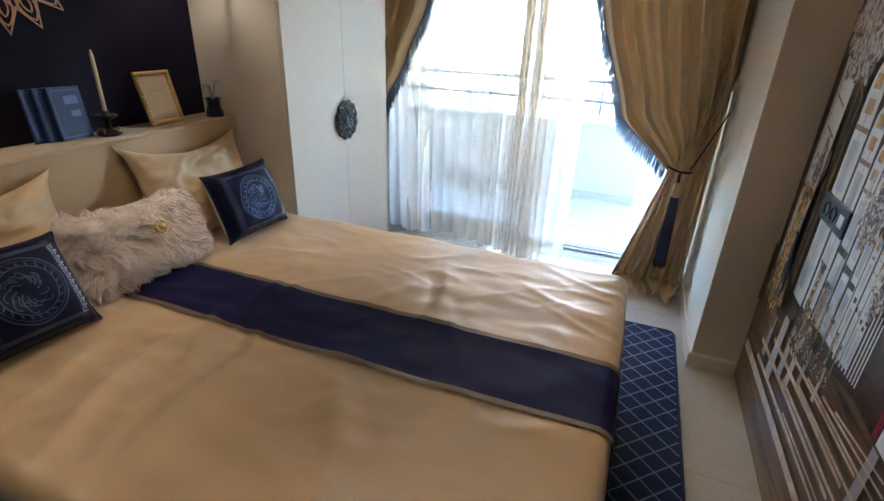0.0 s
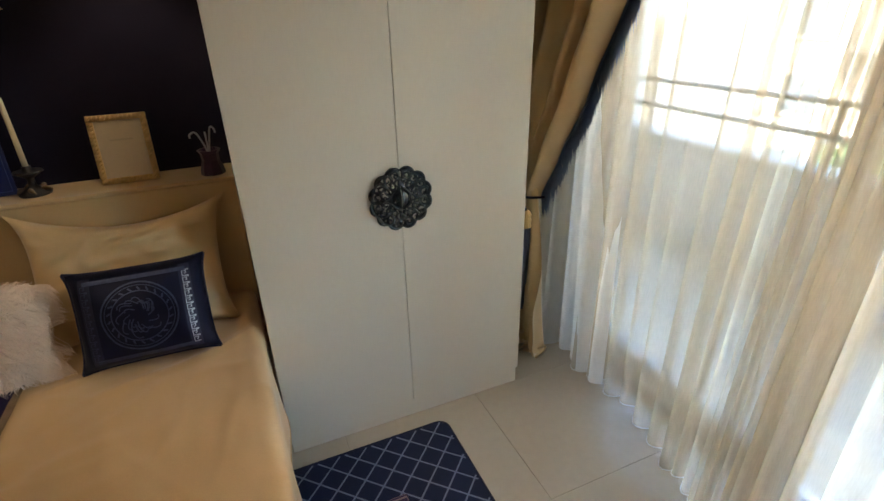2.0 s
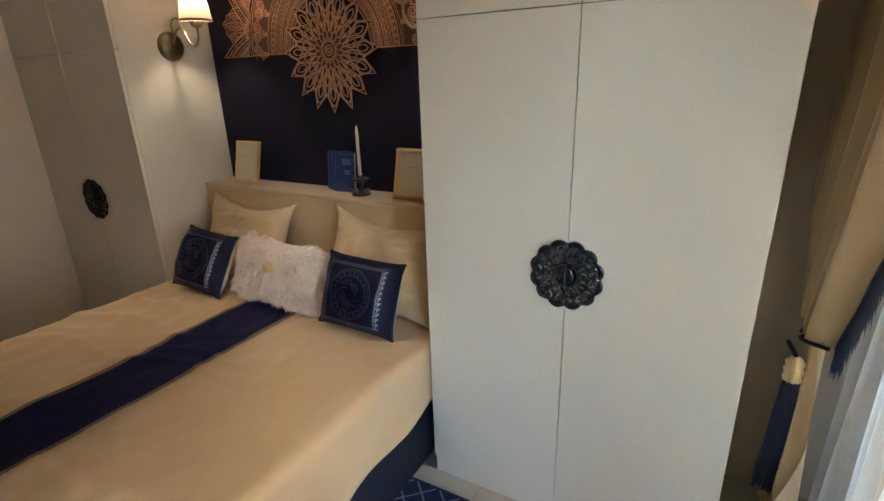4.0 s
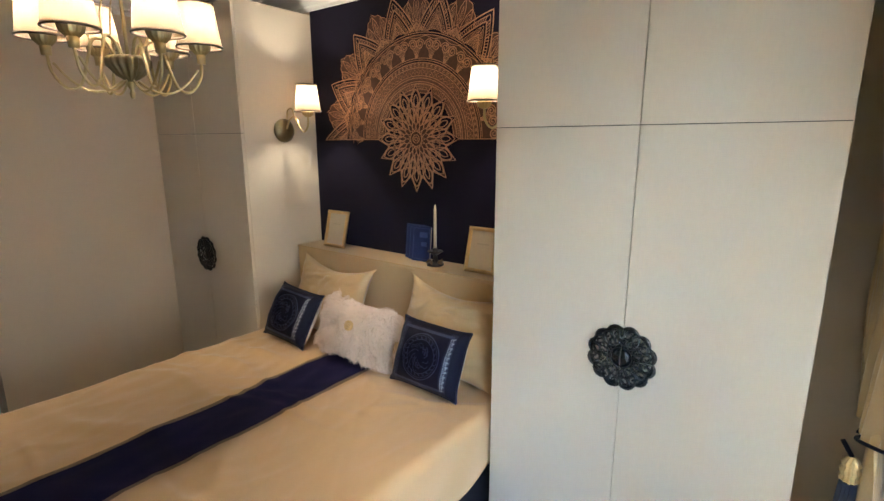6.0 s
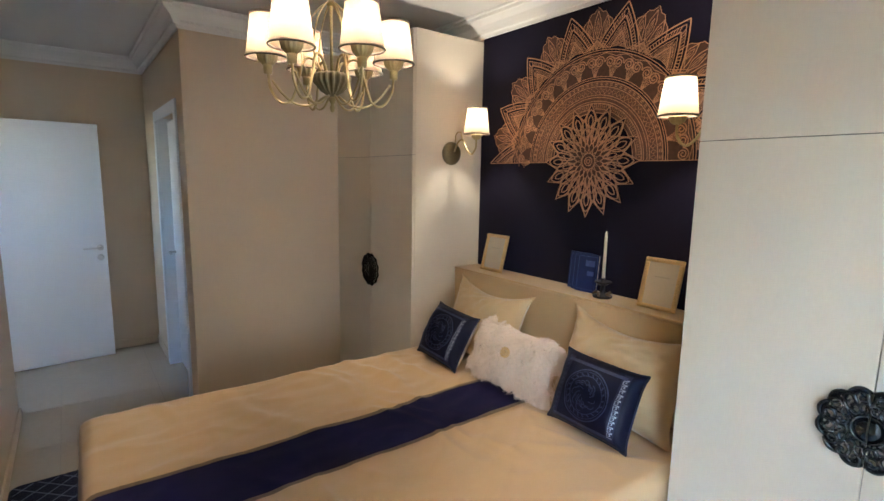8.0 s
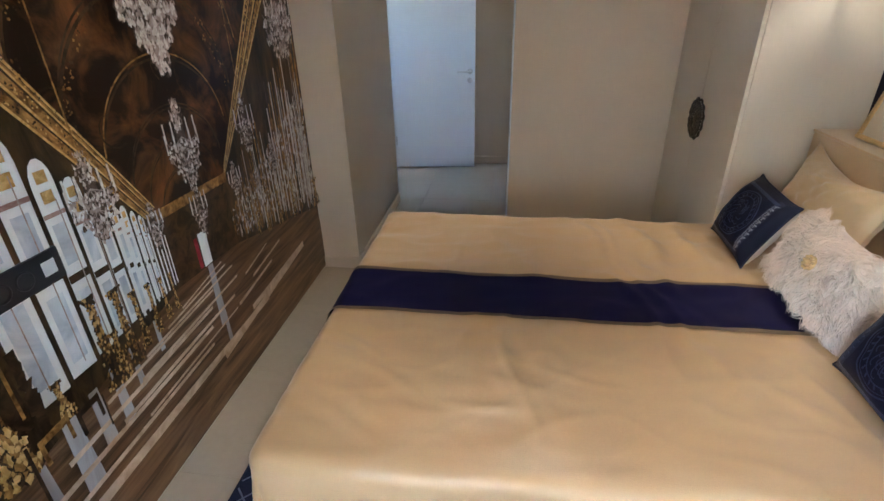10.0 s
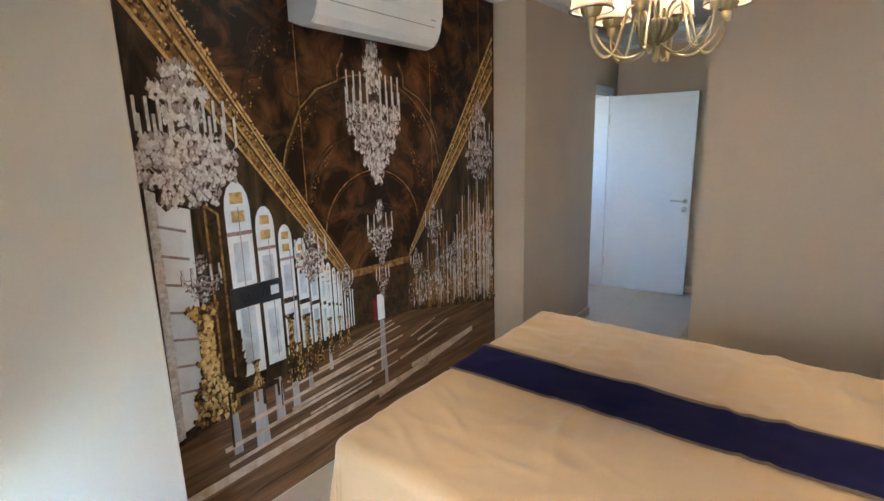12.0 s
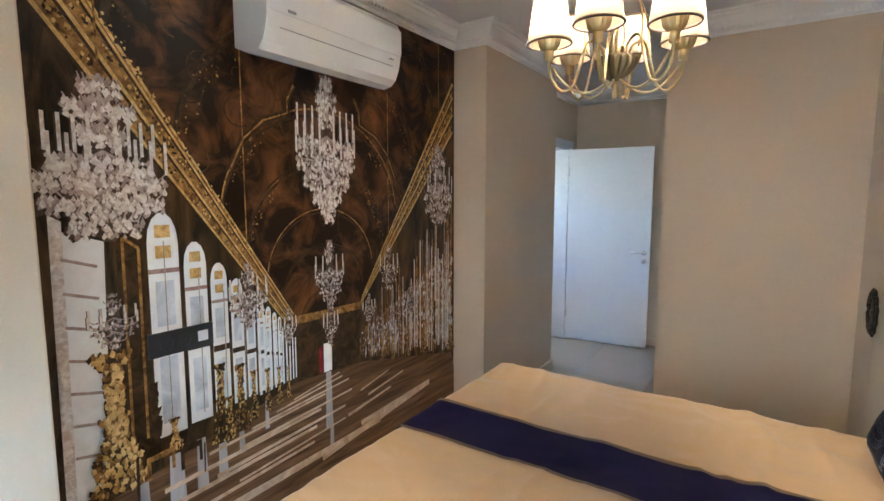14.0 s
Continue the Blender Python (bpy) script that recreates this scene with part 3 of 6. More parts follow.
def cover_point(x, y, lift=0.0, wr=1.0):
    """Where the coverlet's cloth lies: flat on the bed, rounded over the edges, then hanging."""
    R = 0.050
    dx, dy1, dy0 = max(0.0, x - (BX1 - R)), max(0.0, y - (BY1 - R)), max(0.0, (BY0 + R) - y)
    dy = dy1 if dy1 > 0 else -dy0
    d = math.hypot(dx, dy)
    bx, by = min(x, BX1 - R), min(max(y, BY0 + R), BY1 - R)
    n1 = noise.noise(Vector((x * 2.1 + y * 1.2, y * 3.3 - x * 1.0, 0.3)))
    n2 = noise.noise(Vector((x * 6.0 + y * 5.0, y * 8.0 - x * 3.0, 4.0)))
    ridge = (1 - abs(noise.noise(Vector((x * 3.2 + y * 2.0, y * 4.0 - 1.5 * x, 8.1))))) ** 6
    msk = max(0.0, noise.noise(Vector((x * 1.7, y * 1.9, 2.2))) + 0.15)
    crease = 0.004 * msk * max(0.0, 1 - 3.2 * abs(noise.noise(Vector((x * 2.6 + y * 1.1, y * 7.5 - x * 3.2, 5.5))))) ** 2
    crease += 0.0014 * max(0.0, 1 - 5 * abs(noise.noise(Vector((x * 1.1 - y * 0.5, y * 3.6 - x * 2.4, 9.5))))) ** 2
    w1 = noise.noise(Vector((x * 4.0 + y * 1.5, y * 15.0 - x * 2.0, 3.3))) * (0.35 + 0.9 * max(0.0, noise.noise(Vector((x * 1.9 + 4, y * 2.1, 6.6)))))
    w2 = noise.noise(Vector((x * 9.0 - y * 3.0, y * 22.0 + x * 4.0, 1.7)))
    crease += 0.009 * w1 + 0.0014 * w2
    z = BZ + lift + wr * (0.010 * n1 + 0.003 * n2 + 0.004 * ridge + crease + ridge_height(x, y) - 0.006)
    if d == 0:
        return Vector((x, y, z))
    ux, uy = dx / d, dy / d
    arc = R * math.pi / 2
    if d < arc:
        a = d / R
        out, down = R * math.sin(a), R * (1 - math.cos(a))
    else:
        out, down = R, R + d - arc
    hang = max(0.0, d - arc)
    along = math.atan2(uy, ux)
    corner = abs(ux * uy) * 2
    fold = 0.012 * math.sin((x * abs(uy) + y * abs(ux)) * 16 + 3 * n1) * min(1, hang * 4)
    fl = 0.05 * hang + (0.09 * corner * math.sin(along * 8) if corner > 0.05 else 0) * hang
    o = out + fl + fold + lift
    return Vector((bx + ux * o, by + uy * o, z - down))


def cloth_sheet(x0, x1, y0, y1, nx, ny, lift=0.0, wr=1.0, longer=0.0):
    vs, fs = [], []
    for i in range(nx + 1):
        for j in range(ny + 1):
            vs.append(cover_point(x0 + (x1 - x0) * i / nx, y0 + (y1 + longer * i / nx - y0) * j / ny, lift, wr))
    for i in range(nx):
        for j in range(ny):
            a = i * (ny + 1) + j
            fs.append((a, a + ny + 1, a + ny + 2, a + 1))
    return vs, fs


DROP_F, DROP_S = 0.33, 0.205
vs, fs = cloth_sheet(BX0, BX1 + DROP_F, BY0 - 0.10, BY1 + DROP_S, 210, 180, longer=0.13)
cov = tagged(raw("coverlet", vs, fs, "gold_satin", None, "", True), "gold satin coverlet, lightly creased, hanging over the bed edges", "bedspread")
for row in ([vs[i * 181 + 180] for i in range(0, 211, 2)], [vs[210 * 181 + j] for j in range(0, 181, 2)]):
    part("hem", tube(bmesh.new(), row, 0.0035, 5), "gold_satin", cov, "", True)
vs, fs = cloth_sheet(BX0 + 0.3, BX1 + DROP_F + 0.02, 0.989, 1.268, 130, 14, 0.006)
run = tagged(raw("bed_runner", vs, fs, "navy_satin", None, "", True), "navy satin bed runner with bronze brocade edges", "bed runner")
for ya, yb in ((0.970, 0.991), (1.266, 1.287)):
    vs, fs = cloth_sheet(BX0 + 0.3, BX1 + DROP_F + 0.02, ya, yb, 130, 2, 0.0065)
    raw("brocade_edge", vs, fs, "bronze_trim", run, "bronze brocade edging", True)


# ---- pillows ----
def pillow_mesh(w, h, t, n=22, pinch=0.06, seed=0, ears=0.03, fine=0.0, sag=0.0):
    """A stuffed cushion in the xy plane, face towards +z."""
    vs, fs = [], []
    for side in (1, -1):
        for i in range(n + 1):
            for j in range(n + 1):
                u, v = 2 * i / n - 1, 2 * j / n - 1
                px = u * w / 2 * (1 - pinch * (1 - v * v) * abs(u) ** 2)
                py = v * h / 2 * (1 - pinch * (1 - u * u) * abs(v) ** 2)
                if v > 0:
                    py *= 1 - sag * (1 - abs(u) ** 1.6) * v * v
                c = (abs(u) * abs(v)) ** 6
                px += math.copysign(ears * c, u)
                py += math.copysign(ears * 0.7 * c, v)
                th = t / 2 * ((1 - u ** 4) * (1 - v ** 4)) ** 0.55
                wr = 0.012 * noise.noise(Vector((u * 2.2 + seed, v * 2.2, seed))) * (1 - u ** 6) * (1 - v ** 6)
                wr += fine * (abs(noise.noise(Vector((u * 3.0 + v * 2.0, v * 5.0 - u * 2.0, seed + 2)))) - 0.3) * (1 - u ** 8) * (1 - v ** 8)
                vs.append((px, py, side * (th + wr)))
        o = len(vs) - (n + 1) ** 2
        for i in range(n):
            for j in range(n):
                a = o + i * (n + 1) + j
                q = (a, a + n + 1, a + n + 2, a + 1)
                fs.append(q if side > 0 else q[::-1])
    return vs, fs


def lean(x, y, z, back, yaw=0.0, roll=0.0):
    """A pose for a cushion whose lower edge's middle is at the point, leaning back towards the bed wall, face to +x."""
    return Matrix.Translation((x, y, z)) @ Matrix.Rotation(radians(90 + yaw), 4, "Z") @ Matrix.Rotation(radians(90 - back), 4, "X") @ Matrix.Rotation(radians(roll), 4, "Z")


def gold_pillow(m, w, h, seed):
    vs, fs = pillow_mesh(w, h, 0.15, 44, 0.05, seed, 0.036, 0.024, 0.20)
    vs = [(a, b + h / 2, c) for a, b, c in vs]
    ob = raw("pillow", vs, fs, "gold_pillow", None, "", True)
    ob.matrix_basis = m
    return tagged(ob, "large gold satin pillow leaning on the headboard", "pillow", "gold pillows")


gold_pillow(lean(-1.79, 0.70, 0.603, 21, 0, -2), 0.57, 0.425, 1.0)
gold_pillow(lean(-1.79, 1.59, 0.603, 21, 0, -2), 0.575, 0.425, 5.0)


def ribbon(bm, pts, w, z=0.0, closed=False):
    """A flat strip along 2D points."""
    P = [Vector((p[0], p[1])) for p in pts]
    n = len(P)
    L, Rr = [], []
    for i, p in enumerate(P):
        a = P[(i - 1) % n] if (closed or i) else p
        b = P[(i + 1) % n] if (closed or i < n - 1) else p
        d = (b - a)
        d = d.normalized() if d.length > 1e-9 else Vector((1, 0))
        nn = Vector((-d.y, d.x)) * w / 2
        L.append(bm.verts.new((p.x + nn.x, p.y + nn.y, z)))
        Rr.append(bm.verts.new((p.x - nn.x, p.y - nn.y, z)))
    for i in range(n if closed else n - 1):
        k = (i + 1) % n
        bm.faces.new((L[i], Rr[i], Rr[k], L[k]))
    return bm


def key_line(x0, y0, dx, dy, n, s):
    """A Greek key along a straight line, as one polyline."""
    u, v = Vector((dx, dy)), Vector((-dy, dx))
    pts = []
    for k in range(n):
        o = Vector((x0, y0)) + u * (k * s)
        for a, b in ((0, 0), (0, 0.8), (0.7, 0.8), (0.7, 0.3), (0.35, 0.3), (0.35, 0.52), (0.35, 0.3), (0.7, 0.3), (0.85, 0.3), (0.85, 0.0), (1, 0)):
            pts.append(tuple(o + u * (a * s) + v * (b * s)))
    return pts


def drape_on(bm, w, h, t, pinch, seed, off):
    """Lay flat embroidery on the cushion's face."""
    for vv in bm.verts:
        u, v = max(-1, min(1, 2 * vv.co.x / w)), max(-1, min(1, 2 * vv.co.y / h))
        th = t / 2 * max(0.0, (1 - u ** 4) * (1 - v ** 4)) ** 0.55
        th += 0.012 * noise.noise(Vector((u * 2.2 + seed, v * 2.2, seed))) * (1 - u ** 6) * (1 - v ** 6)
        vv.co.z = th + off


def navy_cushion(m, seed, w, h):
    t, k_ = 0.145, w / 0.378
    c = thing("cushion", "navy satin cushion with a silver key border and round emblem", "cushion", m, "navy cushions")
    vs, fs = pillow_mesh(w, h, t, 26, 0.015, seed, 0.012)
    half = len(vs) // 2
    raw("cover", vs[:half], fs[:len(fs) // 2], "navy_cushion", c, "", True).location = (0, h / 2, 0)
    raw("back", vs[half:], [tuple(q - half for q in f) for f in fs[len(fs) // 2:]], "white_cloth", c, "off-white cotton back", True).location = (0, h / 2, 0)
    for sx in (-1, 1):
        bm = bmesh.new()
        xs, ys = np.linspace(0.122 * k_, 0.155 * k_, 5), np.linspace(-0.45 * h, 0.45 * h, 25)
        g = [[bm.verts.new((sx * x, y, 0)) for y in ys] for x in xs]
        for i in range(4):
            for j in range(24):
                f = (g[i][j], g[i + 1][j], g[i + 1][j + 1], g[i][j + 1])
                bm.faces.new(f if sx > 0 else f[::-1])
        drape_on(bm, w, h, t, 0.05, seed, 0.0012)
        part("side_band", bm, "navy_velvet", c, "dark velvet side band", True).location = (0, h / 2, 0)
    for sx, mt in ((-1, "blue_thread"), (1, "silver_thread")):
        bm = bmesh.new()
        ribbon(bm, key_line(sx * 0.140 * k_ + 0.009, -0.115, 0, 1, 11, 0.0208), 0.0028)
        drape_on(bm, w, h, t, 0.05, seed, 0.0022)
        part("key_border", bm, mt, c, "Greek key band").location = (0, h / 2, 0)
    for yy in (-0.118, 0.116):
        bm = ribbon(bmesh.new(), [(x, yy) for x in np.linspace(-0.142 * k_, 0.142 * k_, 30)], 0.012)
        drape_on(bm, w, h, t, 0.05, seed, 0.0018)
        part("braid", bm, "blue_thread", c, "dull blue braid").location = (0, h / 2, 0)
    bm = bmesh.new()
    for r, ww in ((0.100, 0.005), (0.091, 0.0025), (0.074, 0.0035)):
        ribbon(bm, [(r * math.cos(a), r * math.sin(a)) for a in np.linspace(0, 2 * math.pi, 48, endpoint=False)], ww, closed=True)
    for k in range(22):
        a = 2 * math.pi * k / 22
        ribbon(bm, [(0.076 * math.cos(a), 0.076 * math.sin(a)), (0.086 * math.cos(a + 0.1), 0.086 * math.sin(a + 0.1))], 0.005)
    rnd = random.Random(7)
    for k in range(26):
        a = rnd.uniform(0, 2 * math.pi)
        r0 = rnd.uniform(0.028, 0.06)
        pts = [((r0 - 0.01 * math.cos(q)) * math.cos(a + 0.18 * q), (r0 - 0.01 * math.cos(q)) * math.sin(a + 0.18 * q)) for q in np.linspace(0, 4, 9)]
        ribbon(bm, pts, 0.0032)
    drape_on(bm, w, h, t, 0.05, seed, 0.0024)
    part("emblem", bm, "blue_thread", c, "round pale blue embroidered emblem").location = (0, h / 2, 0)
    bm = bmesh.new()
    for a, b in (((-w / 2, -h / 2), (w / 2, -h / 2)), ((w / 2, -h / 2), (w / 2, h / 2)), ((w / 2, h / 2), (-w / 2, h / 2)), ((-w / 2, h / 2), (-w / 2, -h / 2))):
        pts = []
        for q in np.linspace(0, 1, 14):
            u, v = 2 * (a[0] + (b[0] - a[0]) * q) / w, 2 * (a[1] + (b[1] - a[1]) * q) / h
            pts.append((u * w / 2 * (1 - 0.015 * (1 - v * v) * u * u) + math.copysign(0.012 * (abs(u * v)) ** 6, u), v * h / 2 * (1 - 0.015 * (1 - u * u) * v * v) + math.copysign(0.0084 * (abs(u * v)) ** 6, v), 0))
        tube(bm, pts, 0.004, 6)
    part("piping", bm, "navy_velvet", c, "navy piping").location = (0, h / 2, 0)
    return c


navy_cushion(lean(-1.592, 1.640, 0.622, 22, 0, -1), 2.0, 0.36, 0.29)
navy_cushion(lean(-1.562, 0.662, 0.626, 29, 3, -4.5), 9.0, 0.325, 0.295)

# fur cushion
FW, FH, FT = 0.50, 0.255, 0.15
fc = thing("fur_cushion", "blush long-pile fur cushion with a jewelled brooch", "cushion", lean(-1.665, 1.118, 0.632, 20, 0, -1))
vs, fs = pillow_mesh(FW, FH, FT, 20, 0.03, 3.0, 0.0)
raw("body", vs, fs, "fur", fc, "", True).location = (0, FH / 2, 0)
rnd = random.Random(11)
hv, hf = [], []
def on_fur(u, v):
    """A place on the cushion's face and the outward way there."""
    th = FT / 2 * max(0.0, (1 - u ** 4) * (1 - v ** 4)) ** 0.55
    return Vector((u * FW / 2, v * FH / 2, th)), Vector((u ** 3, v ** 3, 0.35 + th * 6)).normalized()


TUFTS = []
for k in range(420):
    u, v = rnd.uniform(-1, 1), rnd.uniform(-1, 1)
    if rnd.random() < 0.3:
        if rnd.random() < 0.6:
            v = math.copysign(1, v)
        else:
            u = math.copysign(1, u)
    p, nrm = on_fur(u, v)
    sw = noise.noise(Vector((u * 2.4, v * 1.8, 7.0))) * 5 + rnd.uniform(-0.7, 0.7)
    lay = Vector((math.cos(sw), math.sin(sw) - 0.9, 0.0)).normalized()
    ln = rnd.uniform(0.032, 0.062)
    tip = p + (nrm * rnd.uniform(0.45, 0.8) + lay * 0.85).normalized() * ln + Vector((0, -0.25, -0.05)) * ln
    TUFTS.append((u, v, tip, nrm, lay, ln))
for u0, v0, tip, nrm0, lay, ln in TUFTS:
    for q_ in range(26):
        u = max(-1, min(1, u0 + rnd.gauss(0, 0.075)))
        v = max(-1, min(1, v0 + rnd.gauss(0, 0.13)))
        p, nrm = on_fur(u, v)
        e = tip + Vector((rnd.gauss(0, 0.0055), rnd.gauss(0, 0.0055), rnd.gauss(0, 0.004)))
        q = p + (e - p) * 0.5 + nrm * ln * rnd.uniform(0.12, 0.3)
        d = (e - p).normalized()
        sd = d.cross(Vector((rnd.uniform(-1, 1), rnd.uniform(-1, 1), rnd.uniform(-1, 1)))).normalized() * rnd.uniform(0.0009, 0.0019)
        o = len(hv)
        hv += [p - sd, p + sd, q + sd * 0.8, q - sd * 0.8, e]
        hf += [(o, o + 1, o + 2, o + 3), (o + 3, o + 2, o + 4)]
fp = raw("pile", hv, hf, "fur", fc, "long tufted blush pile", True)
fp.location = (0, FH / 2, 0)
tagged(fp, kind="stuff")
bm = bmesh.new()
ball(bm, (0.034, FH / 2 + 0.018, FT / 2 + 0.046), 0.012)
for k in range(10):
    a = 2 * math.pi * k / 10
    ball(bm, (0.034 + 0.021 * math.cos(a), FH / 2 + 0.018 + 0.021 * math.sin(a), FT / 2 + 0.042), 0.0065, 8, 6)
lathe([(0.0, 0), (0.026, 0), (0.02, 0.006), (0, 0.006)], 16, bm, at=(0.034, FH / 2 + 0.018, FT / 2 + 0.032))
part("brooch", bm, "gold", fc, "gold and crystal brooch", True)

# ---- rug ----
RX0, RX1, RY0, RY1 = -1.548, 0.355, -0.395, 2.594


def rounded_rect(x0, x1, y0, y1, r, n=6):
    pts = []
    for cx, cy, a0 in ((x1 - r, y1 - r, 0), (x0 + r, y1 - r, 90), (x0 + r, y0 + r, 180), (x1 - r, y0 + r, 270)):
        for k in range(n + 1):
            a = radians(a0 + 90 * k / n)
            pts.append((cx + r * math.cos(a), cy + r * math.sin(a)))
    return pts


rug = thing("rug", "navy rug with silver diamond lattice and rose key band", "rug")
bm = bmesh.new()
prev = None
for z, ins in ((0.0, 0.0), (0.008, 0.0), (0.011, 0.004)):
    ring = [bm.verts.new((x, y, z)) for x, y in rounded_rect(RX0 + ins, RX1 - ins, RY0 + ins, RY1 - ins, 0.045)]
    if prev:
        for i in range(len(ring)):
            bm.faces.new((prev[i], prev[(i + 1) % len(ring)], ring[(i + 1) % len(ring)], ring[i]))
    prev = ring
bm.faces.new(prev)
part("rug_body", bm, "rug", rug)
bm = bmesh.new()
bind = [(x, y, 0.008) for x, y in rounded_rect(RX0, RX1, RY0, RY1, 0.045)]
tube(bm, bind + [bind[0]], 0.005, 6)
part("bound_edge", bm, "navy_velvet", rug)
INS = 0.275      # width of the lattice border
PITCH = 0.106    # spacing of the lines along an edge


def clip_seg(p, q, r):
    """The stretch of p-q inside the rectangle r."""
    t0, t1 = 0.0, 1.0
    d = (q[0] - p[0], q[1] - p[1])
    for k in (0, 1):
        for s, lim in ((-1, -r[2 * k]), (1, r[2 * k + 1])):
            den = s * d[k]
            num = lim - s * p[k]
            if abs(den) < 1e-12:
                if num < 0:
                    return None
            elif den > 0:
                t1 = min(t1, num / den)
            else:
                t0 = max(t0, num / den)
    return None if t0 >= t1 else ((p[0] + d[0] * t0, p[1] + d[1] * t0), (p[0] + d[0] * t1, p[1] + d[1] * t1))


bm = bmesh.new()
for r in ((RX0 + .01, RX1 - .01, RY1 - INS, RY1 - .01), (RX0 + .01, RX1 - .01, RY0 + .01, RY0 + INS), (RX1 - INS, RX1 - .01, RY0 + INS, RY1 - INS), (RX0 + .01, RX0 + INS, RY0 + INS, RY1 - INS)):
    for sg in (1, -1):
        for k in range(-60, 60):
            c = k * PITCH
            # lines y = +-x + c, anchored at the window-side corner
            p = (RX0 - 4, RY1 - 0.02 + sg * (-4) + c)
            q = (RX0 + 4, RY1 - 0.02 + sg * 4 + c)
            e = clip_seg(p, q, r)
            if e and math.dist(*e) > 0.01:
                ribbon(bm, e, 0.0065, 0.0125)
part("lattice", bm, "rug_line", rug, "silver diamond lattice")
band = part("key_band", bmesh.new(), "rug_rose", rug, "rose band with a plum key pattern")
me = band.data
bm = bmesh.new()
a, b = INS, INS + 0.125
for r in ((RX0 + a, RX1 - a, RY1 - b, RY1 - a), (RX0 + a, RX1 - a, RY0 + a, RY0 + b), (RX1 - b, RX1 - a, RY0 + b, RY1 - b), (RX0 + a, RX0 + b, RY0 + b, RY1 - b)):
    q = [bm.verts.new((x, y, 0.0128)) for x, y in ((r[0], r[2]), (r[1], r[2]), (r[1], r[3]), (r[0], r[3]))]
    bm.faces.new(q)
bm.to_mesh(me)
bm.free()


def squared(bm, pts, w, z):
    """A square-cornered line: one bar for each stretch."""
    for (xa, ya), (xb_, yb_) in zip(pts, pts[1:]):
        x0, x1, y0, y1 = min(xa, xb_) - w / 2, max(xa, xb_) + w / 2, min(ya, yb_) - w / 2, max(ya, yb_) + w / 2
        bm.faces.new([bm.verts.new((x, y, z)) for x, y in ((x0, y0), (x1, y0), (x1, y1), (x0, y1))])


KEY = ((0.08, 0.0), (0.08, 0.86), (0.86, 0.86), (0.86, 0.27), (0.44, 0.27), (0.44, 0.56), (0.62, 0.56))
S = 0.1
bm = bmesh.new()
for (ox, oy), (ux, uy), (vx, vy), n in (((RX1 - a, RY1 - a), (-1, 0), (0, -1), 13), ((RX0 + a, RY1 - a), (0, -1), (1, 0), 23), ((RX1 - a, RY1 - a - 0.12), (0, -1), (-1, 0), 22)):
    put = lambda p, q: (ox + ux * p + vx * q, oy + uy * p + vy * q)
    squared(bm, [put(0.0, 0.006), put(n * S, 0.006)], 0.007, 0.0142)
    squared(bm, [put(0.0, 0.119), put(n * S, 0.119)], 0.007, 0.0142)
    for k in range(n):
        squared(bm, [put(k * S + p * S, 0.018 + (0.9 - q) * S) for p, q in KEY], 0.011, 0.0144)
tagged(part("key_line", bm, "rug_plum", rug, "plum key pattern"), kind="stuff")
# ---- curtains ----
def sheer_panel(name, x0, x1, y, folds, amp, z0, z1, material, label, seed, gather=None, spread=0.0, bulge=0.0):
    """A hanging sheer with uneven folds; gather bunches the folds round one place."""
    n, rows = folds * 12, 26
    vs, fs = [], []
    for j in range(rows + 1):
        v = j / rows
        z = z1 + (z0 - z1) * v
        for i in range(n + 1):
            u = i / n
            x = x0 + (x1 - x0) * u
            if gather:
                c, k = gather
                x += k * math.sin(2 * math.pi * (u - c)) * (x1 - x0) / (2 * math.pi)
            ph = 2 * math.pi * folds * u + 1.6 * noise.noise(Vector((u * 7, seed, 0))) * 2
            k_ = 0.5 + 1.3 * noise.noise(Vector((u * 5.5, seed + 3, v * 0.5)))
            a = amp * (0.55 + 0.45 * v) * (0.25 + 1.1 * max(0.0, k_))
            yy = y + a * math.sin(ph) - bulge * v * math.exp(-((x + 0.74) / 0.26) ** 2) + 0.02 * noise.noise(Vector((u * 4, v * 2, seed)))
            x += 0.32 * a * math.cos(ph) + spread * v * (u - 0.5)
            zz = z + (0.012 * math.sin(ph * 0.5 + seed) if j == rows else 0)
            vs.append((x, yy, zz))
    for j in range(rows):
        for i in range(n):
            a = j * (n + 1) + i
            fs.append((a, a + 1, a + n + 2, a + n + 1))
    ob = raw(name, vs, fs, material, None, "", True)
    hem = bmesh.new()
    tube(hem, [Vector(p) + Vector((0, 0, 0.003)) for p in vs[-(n + 1):]], 0.0022, 5)
    part("weighted_hem", hem, "white_sheer", ob)
    return tagged(ob, label, "curtain", "sheer curtains")


sheer_panel("sheer_curtain", -1.58, -0.29, 3.345, 19, 0.055, 0.012, 2.40, "sheer", "beige sheer curtain hanging in deep folds at the window", 2.0, (0.14, 0.6), 0.0, 0.15)
sheer_panel("sheer_curtain", -2.03, -1.50, 3.325, 5, 0.03, 0.012, 2.40, "white_sheer", "white sheer curtain beside the wardrobe", 5.0, None, 0.12)
sheer_panel("sheer_curtain", 0.02, 0.36, 3.36, 5, 0.035, 0.012, 2.40, "white_sheer", "white sheer curtain behind the gold drape", 8.0)
rail = thing("curtain_rail", "white ceiling curtain rail", "curtain rail")
part("track", boxes((XW + 0.01, XP - 0.01, 3.10, 3.40, 2.40, 2.43), bevel=0.004), "white", rail)


